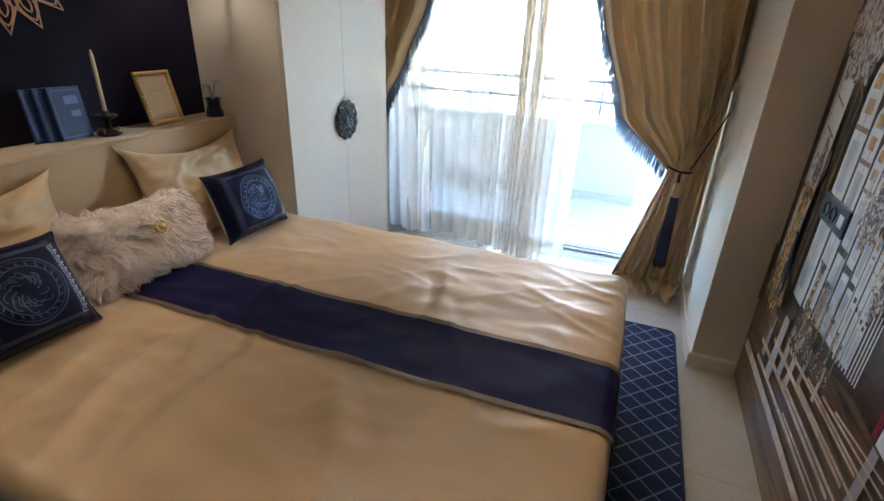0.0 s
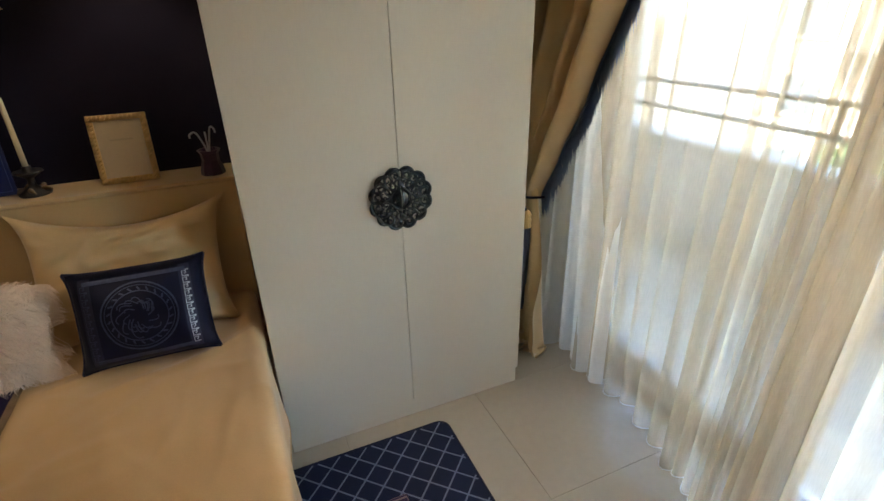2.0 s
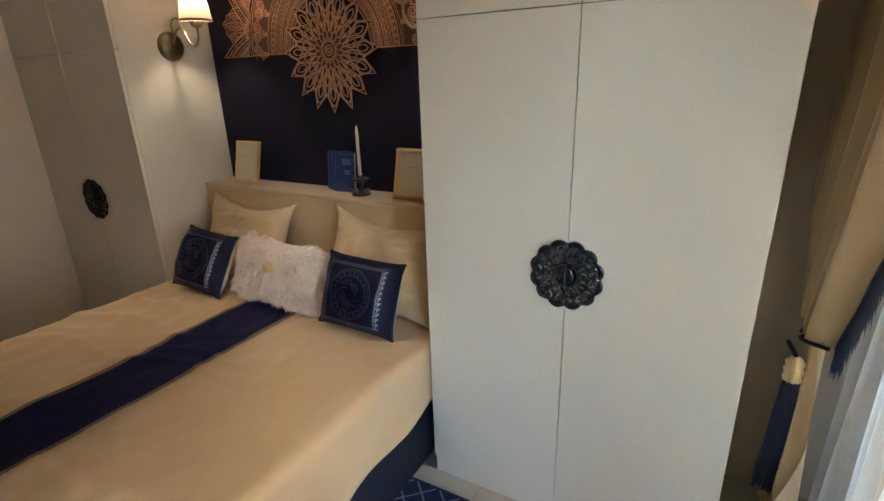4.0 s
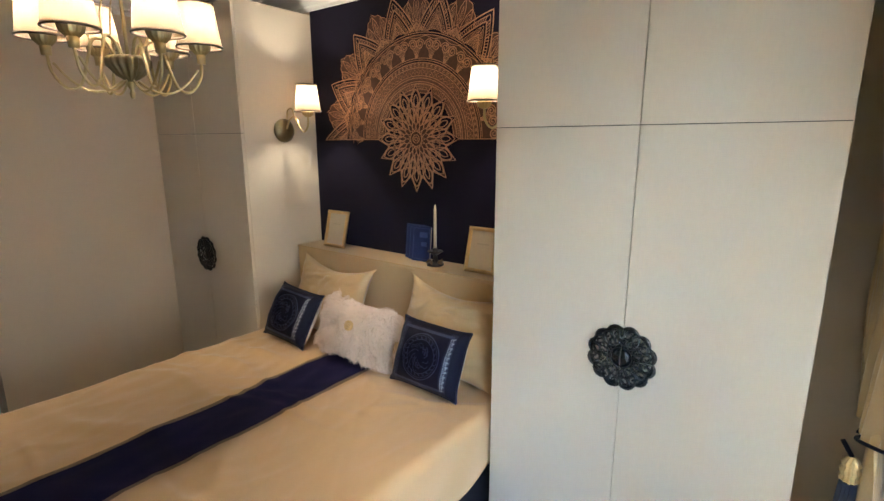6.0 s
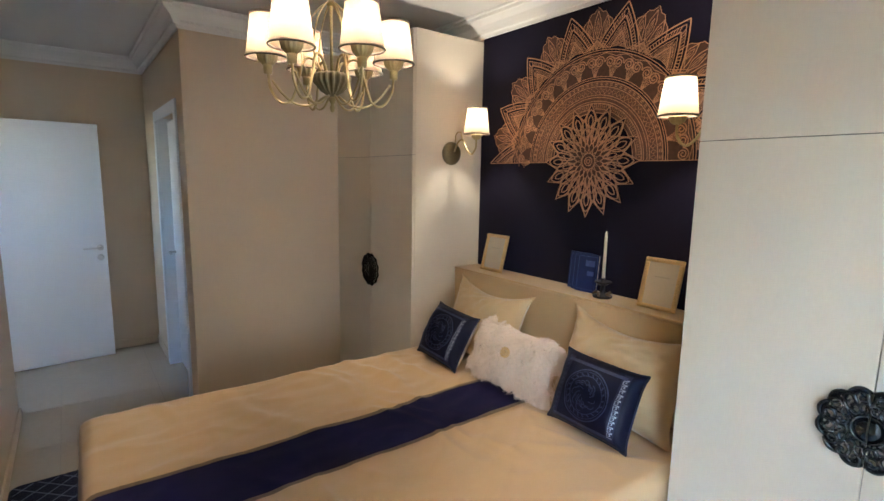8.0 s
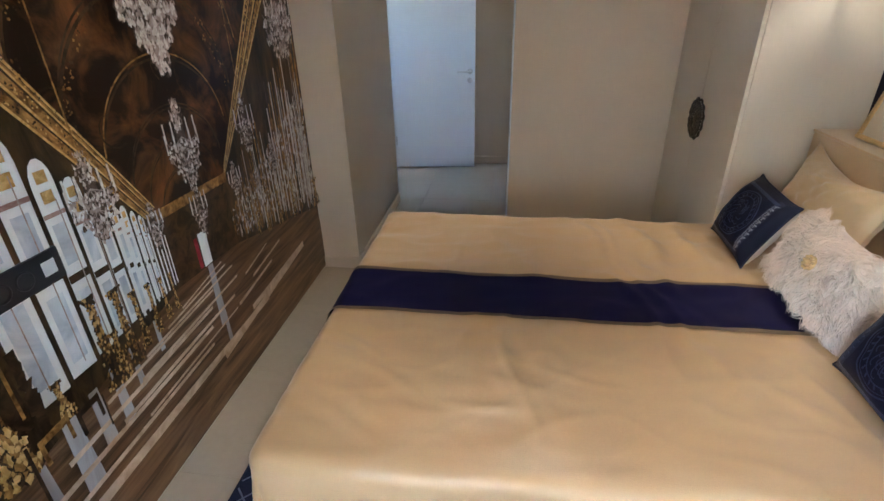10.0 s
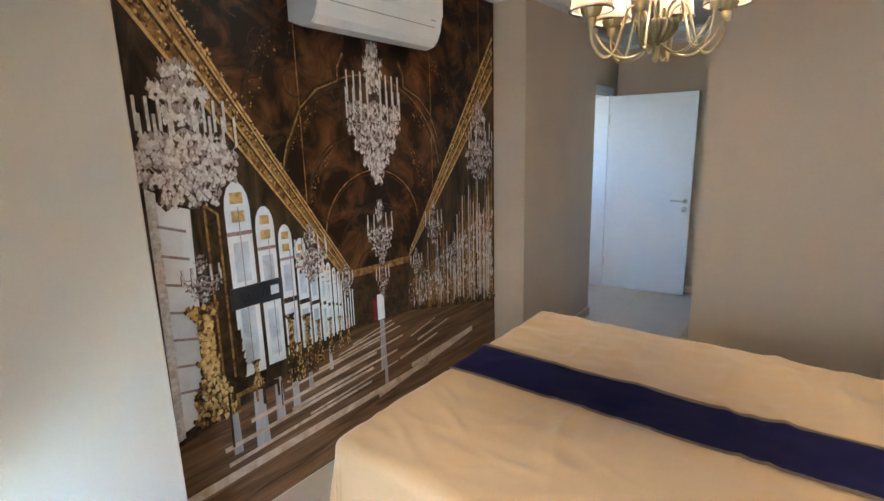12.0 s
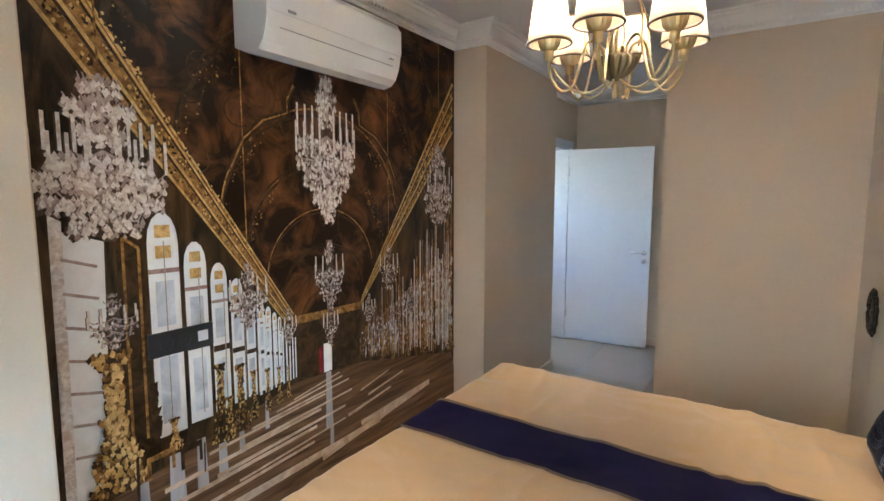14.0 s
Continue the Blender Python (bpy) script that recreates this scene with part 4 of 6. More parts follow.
def lerp_table(tab, z):
    for (za, xa), (zb, xb) in zip(tab, tab[1:]):
        if za >= z >= zb:
            t = (za - z) / (za - zb)
            t = t * t * (3 - 2 * t) * 0.35 + t * 0.65
            return xa + (xb - xa) * t
    return tab[-1][1]


def drape(label, fixed, free_tab, tie, low, y0, seed, sgn, puddle):
    """A tied-back drape. fixed: x of the wall side; free_tab: (z, x) of the free edge down to the tie; low: (x0, x1) at the floor."""
    c = thing("drape", label, "curtain", group="gold drapes")
    n, rows = 150, 60
    zt = tie[1]
    vs, fs = [], []
    edge = []
    for j in range(rows + 1):
        v = j / rows
        z = 2.40 + (zt - 2.40) * v
        xf = lerp_table(free_tab, z)
        xb = fixed + (tie[0] + (fixed - tie[0]) * 0.25 - fixed) * max(0, (v - 0.8) / 0.2) ** 2
        for i in range(n + 1):
            u = i / n
            s = u ** (1 + 0.25 * v)
            x = xb + (xf - xb) * s
            # belly: cloth sags towards the free edge
            zz = z + (0.34 * (1 - u) ** 1.4 * v * v * 0.9)
            ph = 2 * math.pi * (7.2 * u + 0.25 * noise.noise(Vector((u * 4, v * 1.2, seed))))
            a = (0.055 * (1 - v) + 0.046) * (0.8 + 0.5 * noise.noise(Vector((u * 6, seed, v))))
            yy = y0 + a * math.sin(ph) + 0.006 * math.sin(2.7 * ph + seed) - 0.03 * math.sin(math.pi * u) * v
            vs.append((x, yy, zz))
        edge.append(Vector(vs[-1]))
    for j in range(rows):
        for i in range(n):
            a = j * (n + 1) + i
            fs.append((a, a + 1, a + n + 2, a + n + 1))
    raw("upper_cloth", vs, fs, "drape", c, "", True)
    # below the tie
    vs, fs = [], []
    rows2, n2 = 34, 110
    for j in range(rows2 + 1):
        v = j / rows2
        for i in range(n2 + 1):
            u = i / n2
            w_ = 1 - u if sgn > 0 else u                     # 1 at the wall, 0 at the tie
            top = (tie[0] + sgn * 0.065) + (fixed + sgn * 0.002 - tie[0] - sgn * 0.065) * w_
            side_lift = (0.72 if sgn > 0 else 0.98) * w_ ** 1.1
            bot = low[0] + (low[1] - low[0]) * u
            k = min(1, v / 0.86)
            x = top + (bot - top) * (k ** 1.15)
            z = zt + 0.02 + side_lift * (1 - k) + (0.035 - zt) * k
            ph = 2 * math.pi * (6.5 * u + 0.5 * noise.noise(Vector((u * 5, v * 2.0, seed + 4))))
            a = 0.012 + 0.030 * k
            yy = y0 + a * math.sin(ph) - 0.02 + (0.05 if sgn > 0 else 0.02) * w_
            if v > 0.86:
                q = (v - 0.86) / 0.14
                yy -= puddle * q * (0.6 + 0.8 * noise.noise(Vector((u * 5, 1.0, seed))))
                z = 0.035 + 0.05 * math.sin(math.pi * q) * (0.6 + noise.noise(Vector((u * 8, q * 3, seed)))) - 0.025 * q + 0.02 * max(0, math.sin(ph * 1.3 + 4 * q))
                x += 0.03 * math.sin(5 * q + 7 * u)
            vs.append((x, yy, max(0.006, z)))
    for j in range(rows2):
        for i in range(n2):
            a = j * (n2 + 1) + i
            fs.append((a, a + 1, a + n2 + 2, a + n2 + 1))
    raw("lower_cloth", vs, fs, "drape", c, "", True)
    # fringe along the free edge
    tp = bmesh.new()
    tube(tp, [e + Vector((0, -0.004, 0)) for e in edge], 0.006, 6)
    part("gimp_edge", tp, "fringe", c, "navy gimp edging")
    hv, hf = [], []
    rnd = random.Random(seed * 10)
    for k in range(len(edge) - 1):
        a, b = edge[k], edge[k + 1]
        d = (b - a).normalized()
        out = Vector((sgn, 0, 0)) - d * d.dot(Vector((sgn, 0, 0)))
        out.normalize()
        for q in range(18):
            p = a + (b - a) * rnd.random() + Vector((0, rnd.uniform(-0.006, 0.006), 0))
            dirn = (out * 0.3 + Vector((0, 0, -1.0)) + Vector((rnd.uniform(-.12, .12), rnd.uniform(-.15, .15), 0))).normalized()
            ln = rnd.uniform(0.075, 0.105)
            e = p + dirn * ln * 0.55
            f2 = e + (dirn + Vector((0, 0, -0.7))).normalized() * ln * 0.5
            for sd in (Vector((0, 0.0022, 0)), d * 0.0022):
                o = len(hv)
                hv += [p - sd, p + sd, e + sd * 1.2, e - sd * 1.2, f2]
                hf += [(o, o + 1, o + 2, o + 3), (o + 3, o + 2, o + 4)]
    tagged(raw("fringe", hv, hf, "fringe", c, "long navy bullion fringe"), kind="stuff")
    # tie cord and tassel
    tc = thing("tassel_tieback", "navy tassel tieback with a gold knot holding the drape", "tieback", group="tassel tiebacks")
    bm = bmesh.new()
    wallx = fixed + (0.012 if sgn < 0 else -0.012)
    hook = Vector((wallx, y0 - 0.05, zt + 0.40))
    tube(bm, [Vector((tie[0] - (0.066 if sgn < 0 else 0.035) + 0.132 * q, y0 - (0.03 if sgn < 0 else 0.0) - 0.06 * math.sin(math.pi * q), zt + 0.02 + sgn * 0.02 * (q - 0.5))) for q in np.linspace(0, 1, 13)], 0.006, 8)
    side = Vector((tie[0] - sgn * 0.055, y0 - 0.05, zt + 0.03))
    if sgn > 0:
        hook, side = Vector((fixed - 0.004, y0 + 0.14, zt + 0.28)), Vector((tie[0] - 0.01, y0 - 0.055, zt + 0.02))
    tube(bm, curve_pts([hook, (hook + side) / 2 + Vector((sgn * 0.01, -0.02, -0.02)), side], 14), 0.0045, 8)
    part("cord", bm, "navy_velvet", tc)
    tx, ty, zk = tie[0] + (0.045 if sgn > 0 else 0.0), y0 - (0.06 if sgn > 0 else 0.12), zt - 0.125
    kn = lathe([(0.0, 0.0), (0.017, 0.0), (0.024, 0.012), (0.019, 0.026), (0.025, 0.040), (0.019, 0.054), (0.024, 0.066), (0.014, 0.082), (0.006, 0.09)], 30, at=(tx, ty, zk), flute=0.16, flutes=10)
    part("knot", kn, "gold", tc, "gold braided knot", True)
    bm = bmesh.new()
    tube(bm, [(tx, ty, zk + 0.085), (tx, y0 - 0.09, zt + 0.01)], 0.007, 8)
    part("loop", bm, "navy_velvet", tc)
    bm = bmesh.new()
    rnd = random.Random(seed)
    sway = -0.05 if sgn > 0 else 0.0
    for k in range(80):
        a = rnd.uniform(0, 2 * math.pi)
        r = 0.022 * math.sqrt(rnd.random())
        tube(bm, [(tx + r * math.cos(a), ty + r * math.sin(a), zk + 0.005), (tx + sway * 0.4 + 1.35 * r * math.cos(a), ty + 1.35 * r * math.sin(a), zk - 0.18), (tx + sway + 1.7 * r * math.cos(a + 0.1), ty + 1.7 * r * math.sin(a + 0.1), zk - 0.45 + rnd.uniform(0, 0.03))], 0.004, 4)
    tagged(part("skirt", bm, "fringe", tc, "long navy tassel skirt"), kind="stuff")
    return c


drape("gold satin drape with navy fringe, tied back by the pier", 0.412, [(2.40, -0.62), (1.64, -0.345), (1.06, -0.145), (0.76, 0.17)], (0.235, 0.77), (-0.03, 0.39), 3.14, 3, -1, 0.22)
drape("gold satin drape with navy fringe, tied back by the wardrobe", -2.166, [(2.40, -1.20), (1.62, -1.455), (1.28, -1.605), (1.02, -1.745), (0.80, -1.86)], (-1.885, 0.80), (-2.12, -1.72), 3.20, 6, 1, 0.05)

# ---- chandelier ----
CH = thing("chandelier", "antique brass six-arm chandelier with lit ivory shades", "chandelier", pose(-0.755, 1.123, 0.002))


def fluted_cup(at, r, h, n=40):
    return lathe([(0.0, 0.0), (r * 0.45, 0.0), (r * 0.85, h * 0.35), (r, h * 0.8), (r * 1.04, h), (r * 0.7, h), (0.0, h * 0.9)], n, at=at, flute=0.12, flutes=12)


bm = bmesh.new()
for k in range(12):
    z = 2.31 + 0.024 * k
    ring = [(0.008 * math.cos(a) if k % 2 else 0, 0 if k % 2 else 0.008 * math.cos(a), z + 0.016 * math.sin(a)) for a in np.linspace(0, 2 * math.pi, 13)]
    tube(bm, ring, 0.0022, 5, False)
part("chain", bm, "brass_dark", CH, "thin brass chain", True)
part("canopy", lathe([(0.0, 2.585), (0.02, 2.585), (0.05, 2.61), (0.055, 2.632), (0.0, 2.632)], 28), "brass", CH, "", True)
part("crown", lathe([(0.0, 2.195), (0.012, 2.195), (0.0135, 2.205), (0.0095, 2.212), (0.011, 2.226), (0.014, 2.233), (0.011, 2.241), (0.021, 2.25), (0.033, 2.267), (0.038, 2.288), (0.034, 2.292), (0.012, 2.28), (0.004, 2.305), (0.0, 2.305)], 64, flute=0.10, flutes=16), "brass", CH, "fluted brass crown", True)
part("stem", tube(bmesh.new(), [(0, 0, 1.96), (0, 0, 2.21)], 0.0055, 12), "brass", CH, "", True)
part("hub", lathe([(0.0, 1.895), (0.012, 1.90), (0.035, 1.915), (0.058, 1.945), (0.060, 1.965), (0.05, 1.975), (0.02, 1.98), (0.0, 1.98)], 64, flute=0.12, flutes=16), "brass_dark", CH, "fluted dark brass hub", True)
part("finial", lathe([(0.0, 1.845), (0.006, 1.848), (0.009, 1.862), (0.005, 1.872), (0.012, 1.885), (0.013, 1.897), (0.0, 1.90)], 20), "brass", CH, "", True)
RA = 0.213


def lamp_shade(parent, at, rb, rt, h):
    sh = part("shade", lathe([(rb, 0.0), (rt, h)], 40, at=at), "shade", parent, "lit ivory fabric shade", True)
    for r, z in ((rb, 0.0), (rt, h)):
        ring = [(at[0] + r * math.cos(a), at[1] + r * math.sin(a), at[2] + z) for a in np.linspace(0, 2 * math.pi, 41)]
        part("trim", tube(bmesh.new(), ring, 0.0042, 6, False), "shade_trim", sh, "brown edge binding", True)
    return sh


def bulb_light(name, at, watts):
    L = bpy.data.lights.new(name, "POINT")
    L.energy, L.color, L.shadow_soft_size = watts, BULB, 0.018
    ob = new(name, L)
    ob.location = at
    return ob


for k in range(6):
    a = radians(91.4 + 60 * k)
    c, s = math.cos(a), math.sin(a)
    P = lambda r, z: (r * c, r * s, z)
    part("arm", tube(bmesh.new(), curve_pts([P(0.03, 1.965), P(0.055, 2.015), P(0.09, 2.02), P(0.11, 1.96), P(0.135, 1.885), P(0.172, 1.872), P(0.205, 1.915), P(RA, 1.975)], 42), 0.0048, 8), "brass", CH, "", True)
    part("arm", tube(bmesh.new(), curve_pts([P(0.02, 1.90), P(0.07, 1.868), P(0.12, 1.868), P(0.165, 1.90), P(0.20, 1.945)], 24), 0.004, 8), "brass", CH, "", True)
    part("stay", tube(bmesh.new(), curve_pts([P(0.008, 2.212), P(0.045, 2.180), P(0.080, 2.130), P(0.100, 2.065), P(0.098, 2.015), P(0.088, 1.985)], 28), 0.0028, 6), "brass", CH, "", True)
    part("socket", lathe([(0.0, 1.965), (0.014, 1.965), (0.016, 2.0), (0.0, 2.0)], 16, at=(RA * c, RA * s, 0)), "brass", CH, "", True)
    part("cup", fluted_cup((RA * c, RA * s, 1.993), 0.033, 0.042), "brass", CH, "fluted brass cup", True)
    lamp_shade(CH, (RA * c, RA * s, 2.018), 0.070, 0.0525, 0.135)
    part("bulb", lathe([(0.0, 2.03), (0.010, 2.03), (0.011, 2.05), (0.014, 2.07), (0.010, 2.10), (0.0, 2.115)], 14, at=(RA * c, RA * s, 0)), "white", CH, "", True)
    bulb_light("chandelier_bulb", (-0.755 + RA * c, 1.123 + RA * s, 2.09), LAMP_W)


# ---- wall sconces ----
def sconce(y, sgn, label):
    sc = thing("wall_sconce", label, "wall lamp", pose(-1.922, y - sgn * 0.004, -0.018), "wall sconces")
    pl = lathe([(0.0, 0.0), (0.072, 0.0), (0.070, 0.012), (0.05, 0.028), (0.02, 0.036), (0.0, 0.038)], 36)
    bmesh.ops.rotate(pl, verts=pl.verts, matrix=Matrix.Rotation(radians(-90 * sgn), 3, "X"))
    bmesh.ops.translate(pl, verts=pl.verts, vec=(0, 0, 1.795))
    part("backplate", pl, "brass_dark", sc, "round domed dark brass backplate", True)
    arm = curve_pts([(0, sgn * 0.03, 1.80), (0, sgn * 0.07, 1.86), (0, sgn * 0.12, 1.87), (0, sgn * 0.16, 1.81), (0, sgn * 0.20, 1.785), (0, sgn * 0.235, 1.82), (0, sgn * 0.24, 1.87)], 40)
    part("arm", tube(bmesh.new(), arm, 0.0055, 8), "brass", sc, "", True)
    arm = curve_pts([(0, sgn * 0.04, 1.86), (0, sgn * 0.05, 1.91), (0, sgn * 0.09, 1.92), (0, sgn * 0.11, 1.88)], 16)
    part("curl", tube(bmesh.new(), arm, 0.0035, 8), "brass", sc, "", True)
    part("cup", fluted_cup((0, sgn * 0.24, 1.868), 0.03, 0.03), "brass", sc, "fluted brass cup", True)
    lamp_shade(sc, (0, sgn * 0.24, 1.90), 0.074, 0.056, 0.145)
    bulb_light("sconce_bulb", (-1.922, y + sgn * 0.24, 1.967), SCONCE_W)


sconce(WY0, 1, "brass wall sconce with a lit ivory shade")
sconce(WY1, -1, "brass wall sconce with a lit ivory shade")


# ---- things on the headboard ledge ----
def photo_frame(x, y, w, h, back, yaw, label, ornate):
    fr = thing("photo_frame", label, "picture frame", Matrix.Translation((x, y, 1.061)) @ Matrix.Rotation(radians(90 + yaw), 4, "Z") @ Matrix.Rotation(radians(90 - back), 4, "X"), "gilded photo frames")
    b = 0.02
    bm = boxes((-w / 2, w / 2, 0, b, 0, 0.014), (-w / 2, w / 2, h - b, h, 0, 0.014), (-w / 2, -w / 2 + b, b, h - b, 0, 0.014), (w / 2 - b, w / 2, b, h - b, 0, 0.014), bevel=0.004)
    part("moulding", bm, "gold", fr)
    bm = bmesh.new()
    step = 0.013
    for side in range(4):
        L = w if side < 2 else h
        for k in range(int(L / step)):
            t = -L / 2 + step * (k + 0.5)
            if side < 2:
                p = (t, b / 2 if side == 0 else h - b / 2)
                dx, dy = 0.005, 0.007
            else:
                p = (-w / 2 + b / 2 if side == 2 else w / 2 - b / 2, h / 2 + t)
                dx, dy = 0.007, 0.005
            tube(bm, [(p[0] - dx, p[1] - dy, 0.0145), (p[0], p[1], 0.018), (p[0] + dx, p[1] + dy, 0.0145)], [0.002, 0.0042, 0.002], 5)
    tagged(part("braid_carving", bm, "gold", fr, "carved braid relief", True), kind="stuff")
    part("photo_card", boxes((-w / 2 + b - 0.002, w / 2 - b + 0.002, b - 0.002, h - b + 0.002, 0.002, 0.007)), "paper", fr, "blank cream card")
    part("print_line", boxes((-0.035, 0.035, h * 0.62, h * 0.62 + 0.006, 0.0071, 0.0078)), "ink", fr)
    part("stand", boxes((-0.02, 0.02, 0.0, h * 0.7, -0.006, -0.001)), "black_iron", fr)
    return fr


photo_frame(-2.050, 0.567, 0.185, 0.230, 14, 0, "gilded photo frame with a cream card", True)
photo_frame(-2.055, 1.643, 0.18, 0.231, 14, 0, "gilded photo frame with a braided border", True)
for k in range(3):
    m = Matrix.Translation((-2.118 + 0.017 * k, 1.170 + 0.037 * k, 1.061)) @ Matrix.Rotation(radians(3), 4, "Z") @ Matrix.Rotation(radians(-6), 4, "Y")
    bk = thing("book", "upright blue leather-bound book with a silver print", "book", m, "blue books")
    part("cover", boxes((0, 0.002, -0.062, 0.062, 0, 0.194), (0.012, 0.014, -0.062, 0.062, 0, 0.194), (0.002, 0.012, -0.062, -0.059, 0, 0.194), bevel=0.0008), "book", bk)
    part("pages", boxes((0.002, 0.012, -0.0588, 0.058, 0.004, 0.190)), "paper", bk)
    for z in (0.05, 0.145):
        part("spine_rib", boxes((0.001, 0.013, -0.0635, -0.0621, z, z + 0.006)), "book", bk)
    part("cover_frame", boxes((0.0141, 0.0147, -0.054, -0.052, 0.012, 0.184), (0.0141, 0.0147, 0.052, 0.054, 0.012, 0.184), (0.0141, 0.0147, -0.052, 0.052, 0.182, 0.184), (0.0141, 0.0147, -0.052, 0.052, 0.012, 0.014)), "book_print", bk, "thin embossed border")
    if k == 2:
        part("print_block", boxes((0.0141, 0.0149, -0.012, 0.042, 0.132, 0.162)), "book_print", bk)
        part("print_block", boxes((0.0141, 0.0149, 0.002, 0.040, 0.085, 0.108)), "book_print", bk)
cs = thing("candlestick", "tall ivory taper in a low black iron candle holder", "candlestick", pose(-2.055, 1.362, 1.061))
part("holder", lathe([(0.0, 0), (0.045, 0.0), (0.047, 0.008), (0.03, 0.018), (0.012, 0.03), (0.01, 0.055), (0.03, 0.068), (0.042, 0.075), (0.04, 0.08), (0.014, 0.074), (0.013, 0.095), (0.0, 0.095)], 28), "black_iron", cs, "", True)
bm = bmesh.new()
for k in range(5):
    a = 2 * math.pi * k / 5
    tube(bm, [(0.02 * math.cos(a), 0.02 * math.sin(a), 0.02), (0.036 * math.cos(a), 0.036 * math.sin(a), 0.022), (0.05 * math.cos(a + .3), 0.05 * math.sin(a + .3), 0.012)], [0.003, 0.009, 0.002], 6)
part("leaf_ring", bm, "bronze_trim", cs, "bronze leaf ring", True)
part("taper", lathe([(0.0, 0.085), (0.0085, 0.085), (0.0072, 0.30), (0.003, 0.325), (0.0, 0.325)], 16), "candle", cs, "", True)
part("wick", tube(bmesh.new(), [(0, 0, 0.322), (0.001, 0, 0.334)], 0.0009, 5), "black_iron", cs)
vz = thing("bud_vase", "small dark plum vase with curled silver stems", "vase", pose(-2.03, 1.908, 1.061))
part("vessel", lathe([(0.0, 0), (0.042, 0.0), (0.04, 0.02), (0.03, 0.05), (0.032, 0.075), (0.04, 0.088), (0.034, 0.088), (0.026, 0.07), (0.0, 0.06)], 8), "plum", vz)
for k, (dx, dy, h) in enumerate(((0.0, -0.03, 0.15), (0.01, 0.02, 0.165), (-0.01, 0.0, 0.145))):
    pts = [(0, 0, 0.06), (dx * 0.4, dy * 0.4, 0.11), (dx, dy, h), (dx * 1.5, dy * 1.6, h - 0.004), (dx * 1.6, dy * 1.7, h - 0.018)]
    part("curled_stem", tube(bmesh.new(), curve_pts(pts, 20), 0.0032, 6), "silver_thread", vz, "", True)

# ---- air conditioner ----
ac = thing("air_conditioner", "white wall-mounted split air conditioner above the mural", "air conditioner")
prof = [(0.618, 2.40), (0.45, 2.40), (0.418, 2.385), (0.405, 2.36), (0.402, 2.29), (0.406, 2.22), (0.417, 2.165), (0.437, 2.12), (0.467, 2.093), (0.51, 2.083), (0.55, 2.092), (0.618, 2.118)]
AY0, AY1 = 0.755, 1.555
bm = bmesh.new()
rings = [[bm.verts.new((x, y, z)) for x, z in prof] for y in (AY0, AY0 + 0.012, AY1 - 0.012, AY1)]
for i, rg in enumerate(rings):
    if i in (0, 3):
        for v in rg:
            v.co.x += (0.51 - v.co.x) * 0.04
            v.co.z += (2.22 - v.co.z) * 0.03
for a, b in zip(rings, rings[1:]):
    for k in range(len(prof)):
        bm.faces.new((a[k], b[k], b[(k + 1) % len(prof)], a[(k + 1) % len(prof)]))
bm.faces.new(rings[0])
bm.faces.new(rings[-1][::-1])
part("casing", bm, "ac", ac)
part("louvre_gap", boxes((0.410, 0.416, AY0 + 0.06, AY1 - 0.06, 2.176, 2.178)), "ac_gap", ac)
part("front_panel", boxes((0.3995, 0.403, AY0 + 0.004, AY1 - 0.004, 2.23, 2.352), bevel=0.0015), "ac", ac, "smooth white front panel")
part("badge", boxes((0.398, 0.3994, AY1 - 0.13, AY1 - 0.09, 2.238, 2.25)), "ac_gap", ac, "small grey badge")
part("badge", boxes((0.403, 0.41, AY0 + 0.06, AY0 + 0.09, 2.205, 2.209)), "ac_gap", ac)

# ---- socket strip on the mural wall ----
so = thing("socket_plate", "dark grey double socket plate on the mural", "socket")
part("plate", boxes((0.603, 0.616, 1.712, 1.955, 0.955, 1.045), bevel=0.004), "socket", so)
for y, r in ((1.895, 0.026), (1.83, 0.026)):
    rg = lathe([(r, 0.0), (r, 0.003), (r - 0.005, 0.003), (r - 0.006, -0.006), (0.0, -0.006)], 24)
    bmesh.ops.rotate(rg, verts=rg.verts, matrix=Matrix.Rotation(radians(-90), 3, "Y"))
    bmesh.ops.translate(rg, verts=rg.verts, vec=(0.602, y, 1.0))
    part("socket_ring", rg, "socket", so, "round recessed socket", True)
part("switch_key", boxes((0.6005, 0.603, 1.735, 1.775, 0.98, 1.02), bevel=0.001), "pvc", so, "small pale switch key")
# ---- mandala on the navy niche wall ----
MC = (1.16, 1.724)
md = thing("mandala_print", "copper half-mandala printed on the navy wall", "wall decoration")


def flat_part(name, bm, x, material, parent, label="", sgn=1):
    """Turn a drawing in (y, z) into a flat print at plane x, its face towards +x (sgn 1) or -x."""
    for v in bm.verts:
        v.co = Vector((x + sgn * v.co.z, v.co.x, v.co.y))
    return part(name, bm, material, parent, label)


def pol(r, a):
    return (MC[0] + r * math.cos(a), MC[1] + r * math.sin(a))


def arc(bm, r, a0, a1, w, n=40, z=0.0):
    ribbon(bm, [pol(r, a) for a in np.linspace(a0, a1, n)], w, z)


def fan(bm, r0, r1, a0, a1, n, z=0.0):
    pts = np.linspace(a0, a1, n + 1)
    i = [bm.verts.new((*pol(r0, a), z)) for a in pts]
    o = [bm.verts.new((*pol(r1, a), z)) for a in pts]
    for k in range(n):
        bm.faces.new((i[k], o[k], o[k + 1], i[k + 1]))


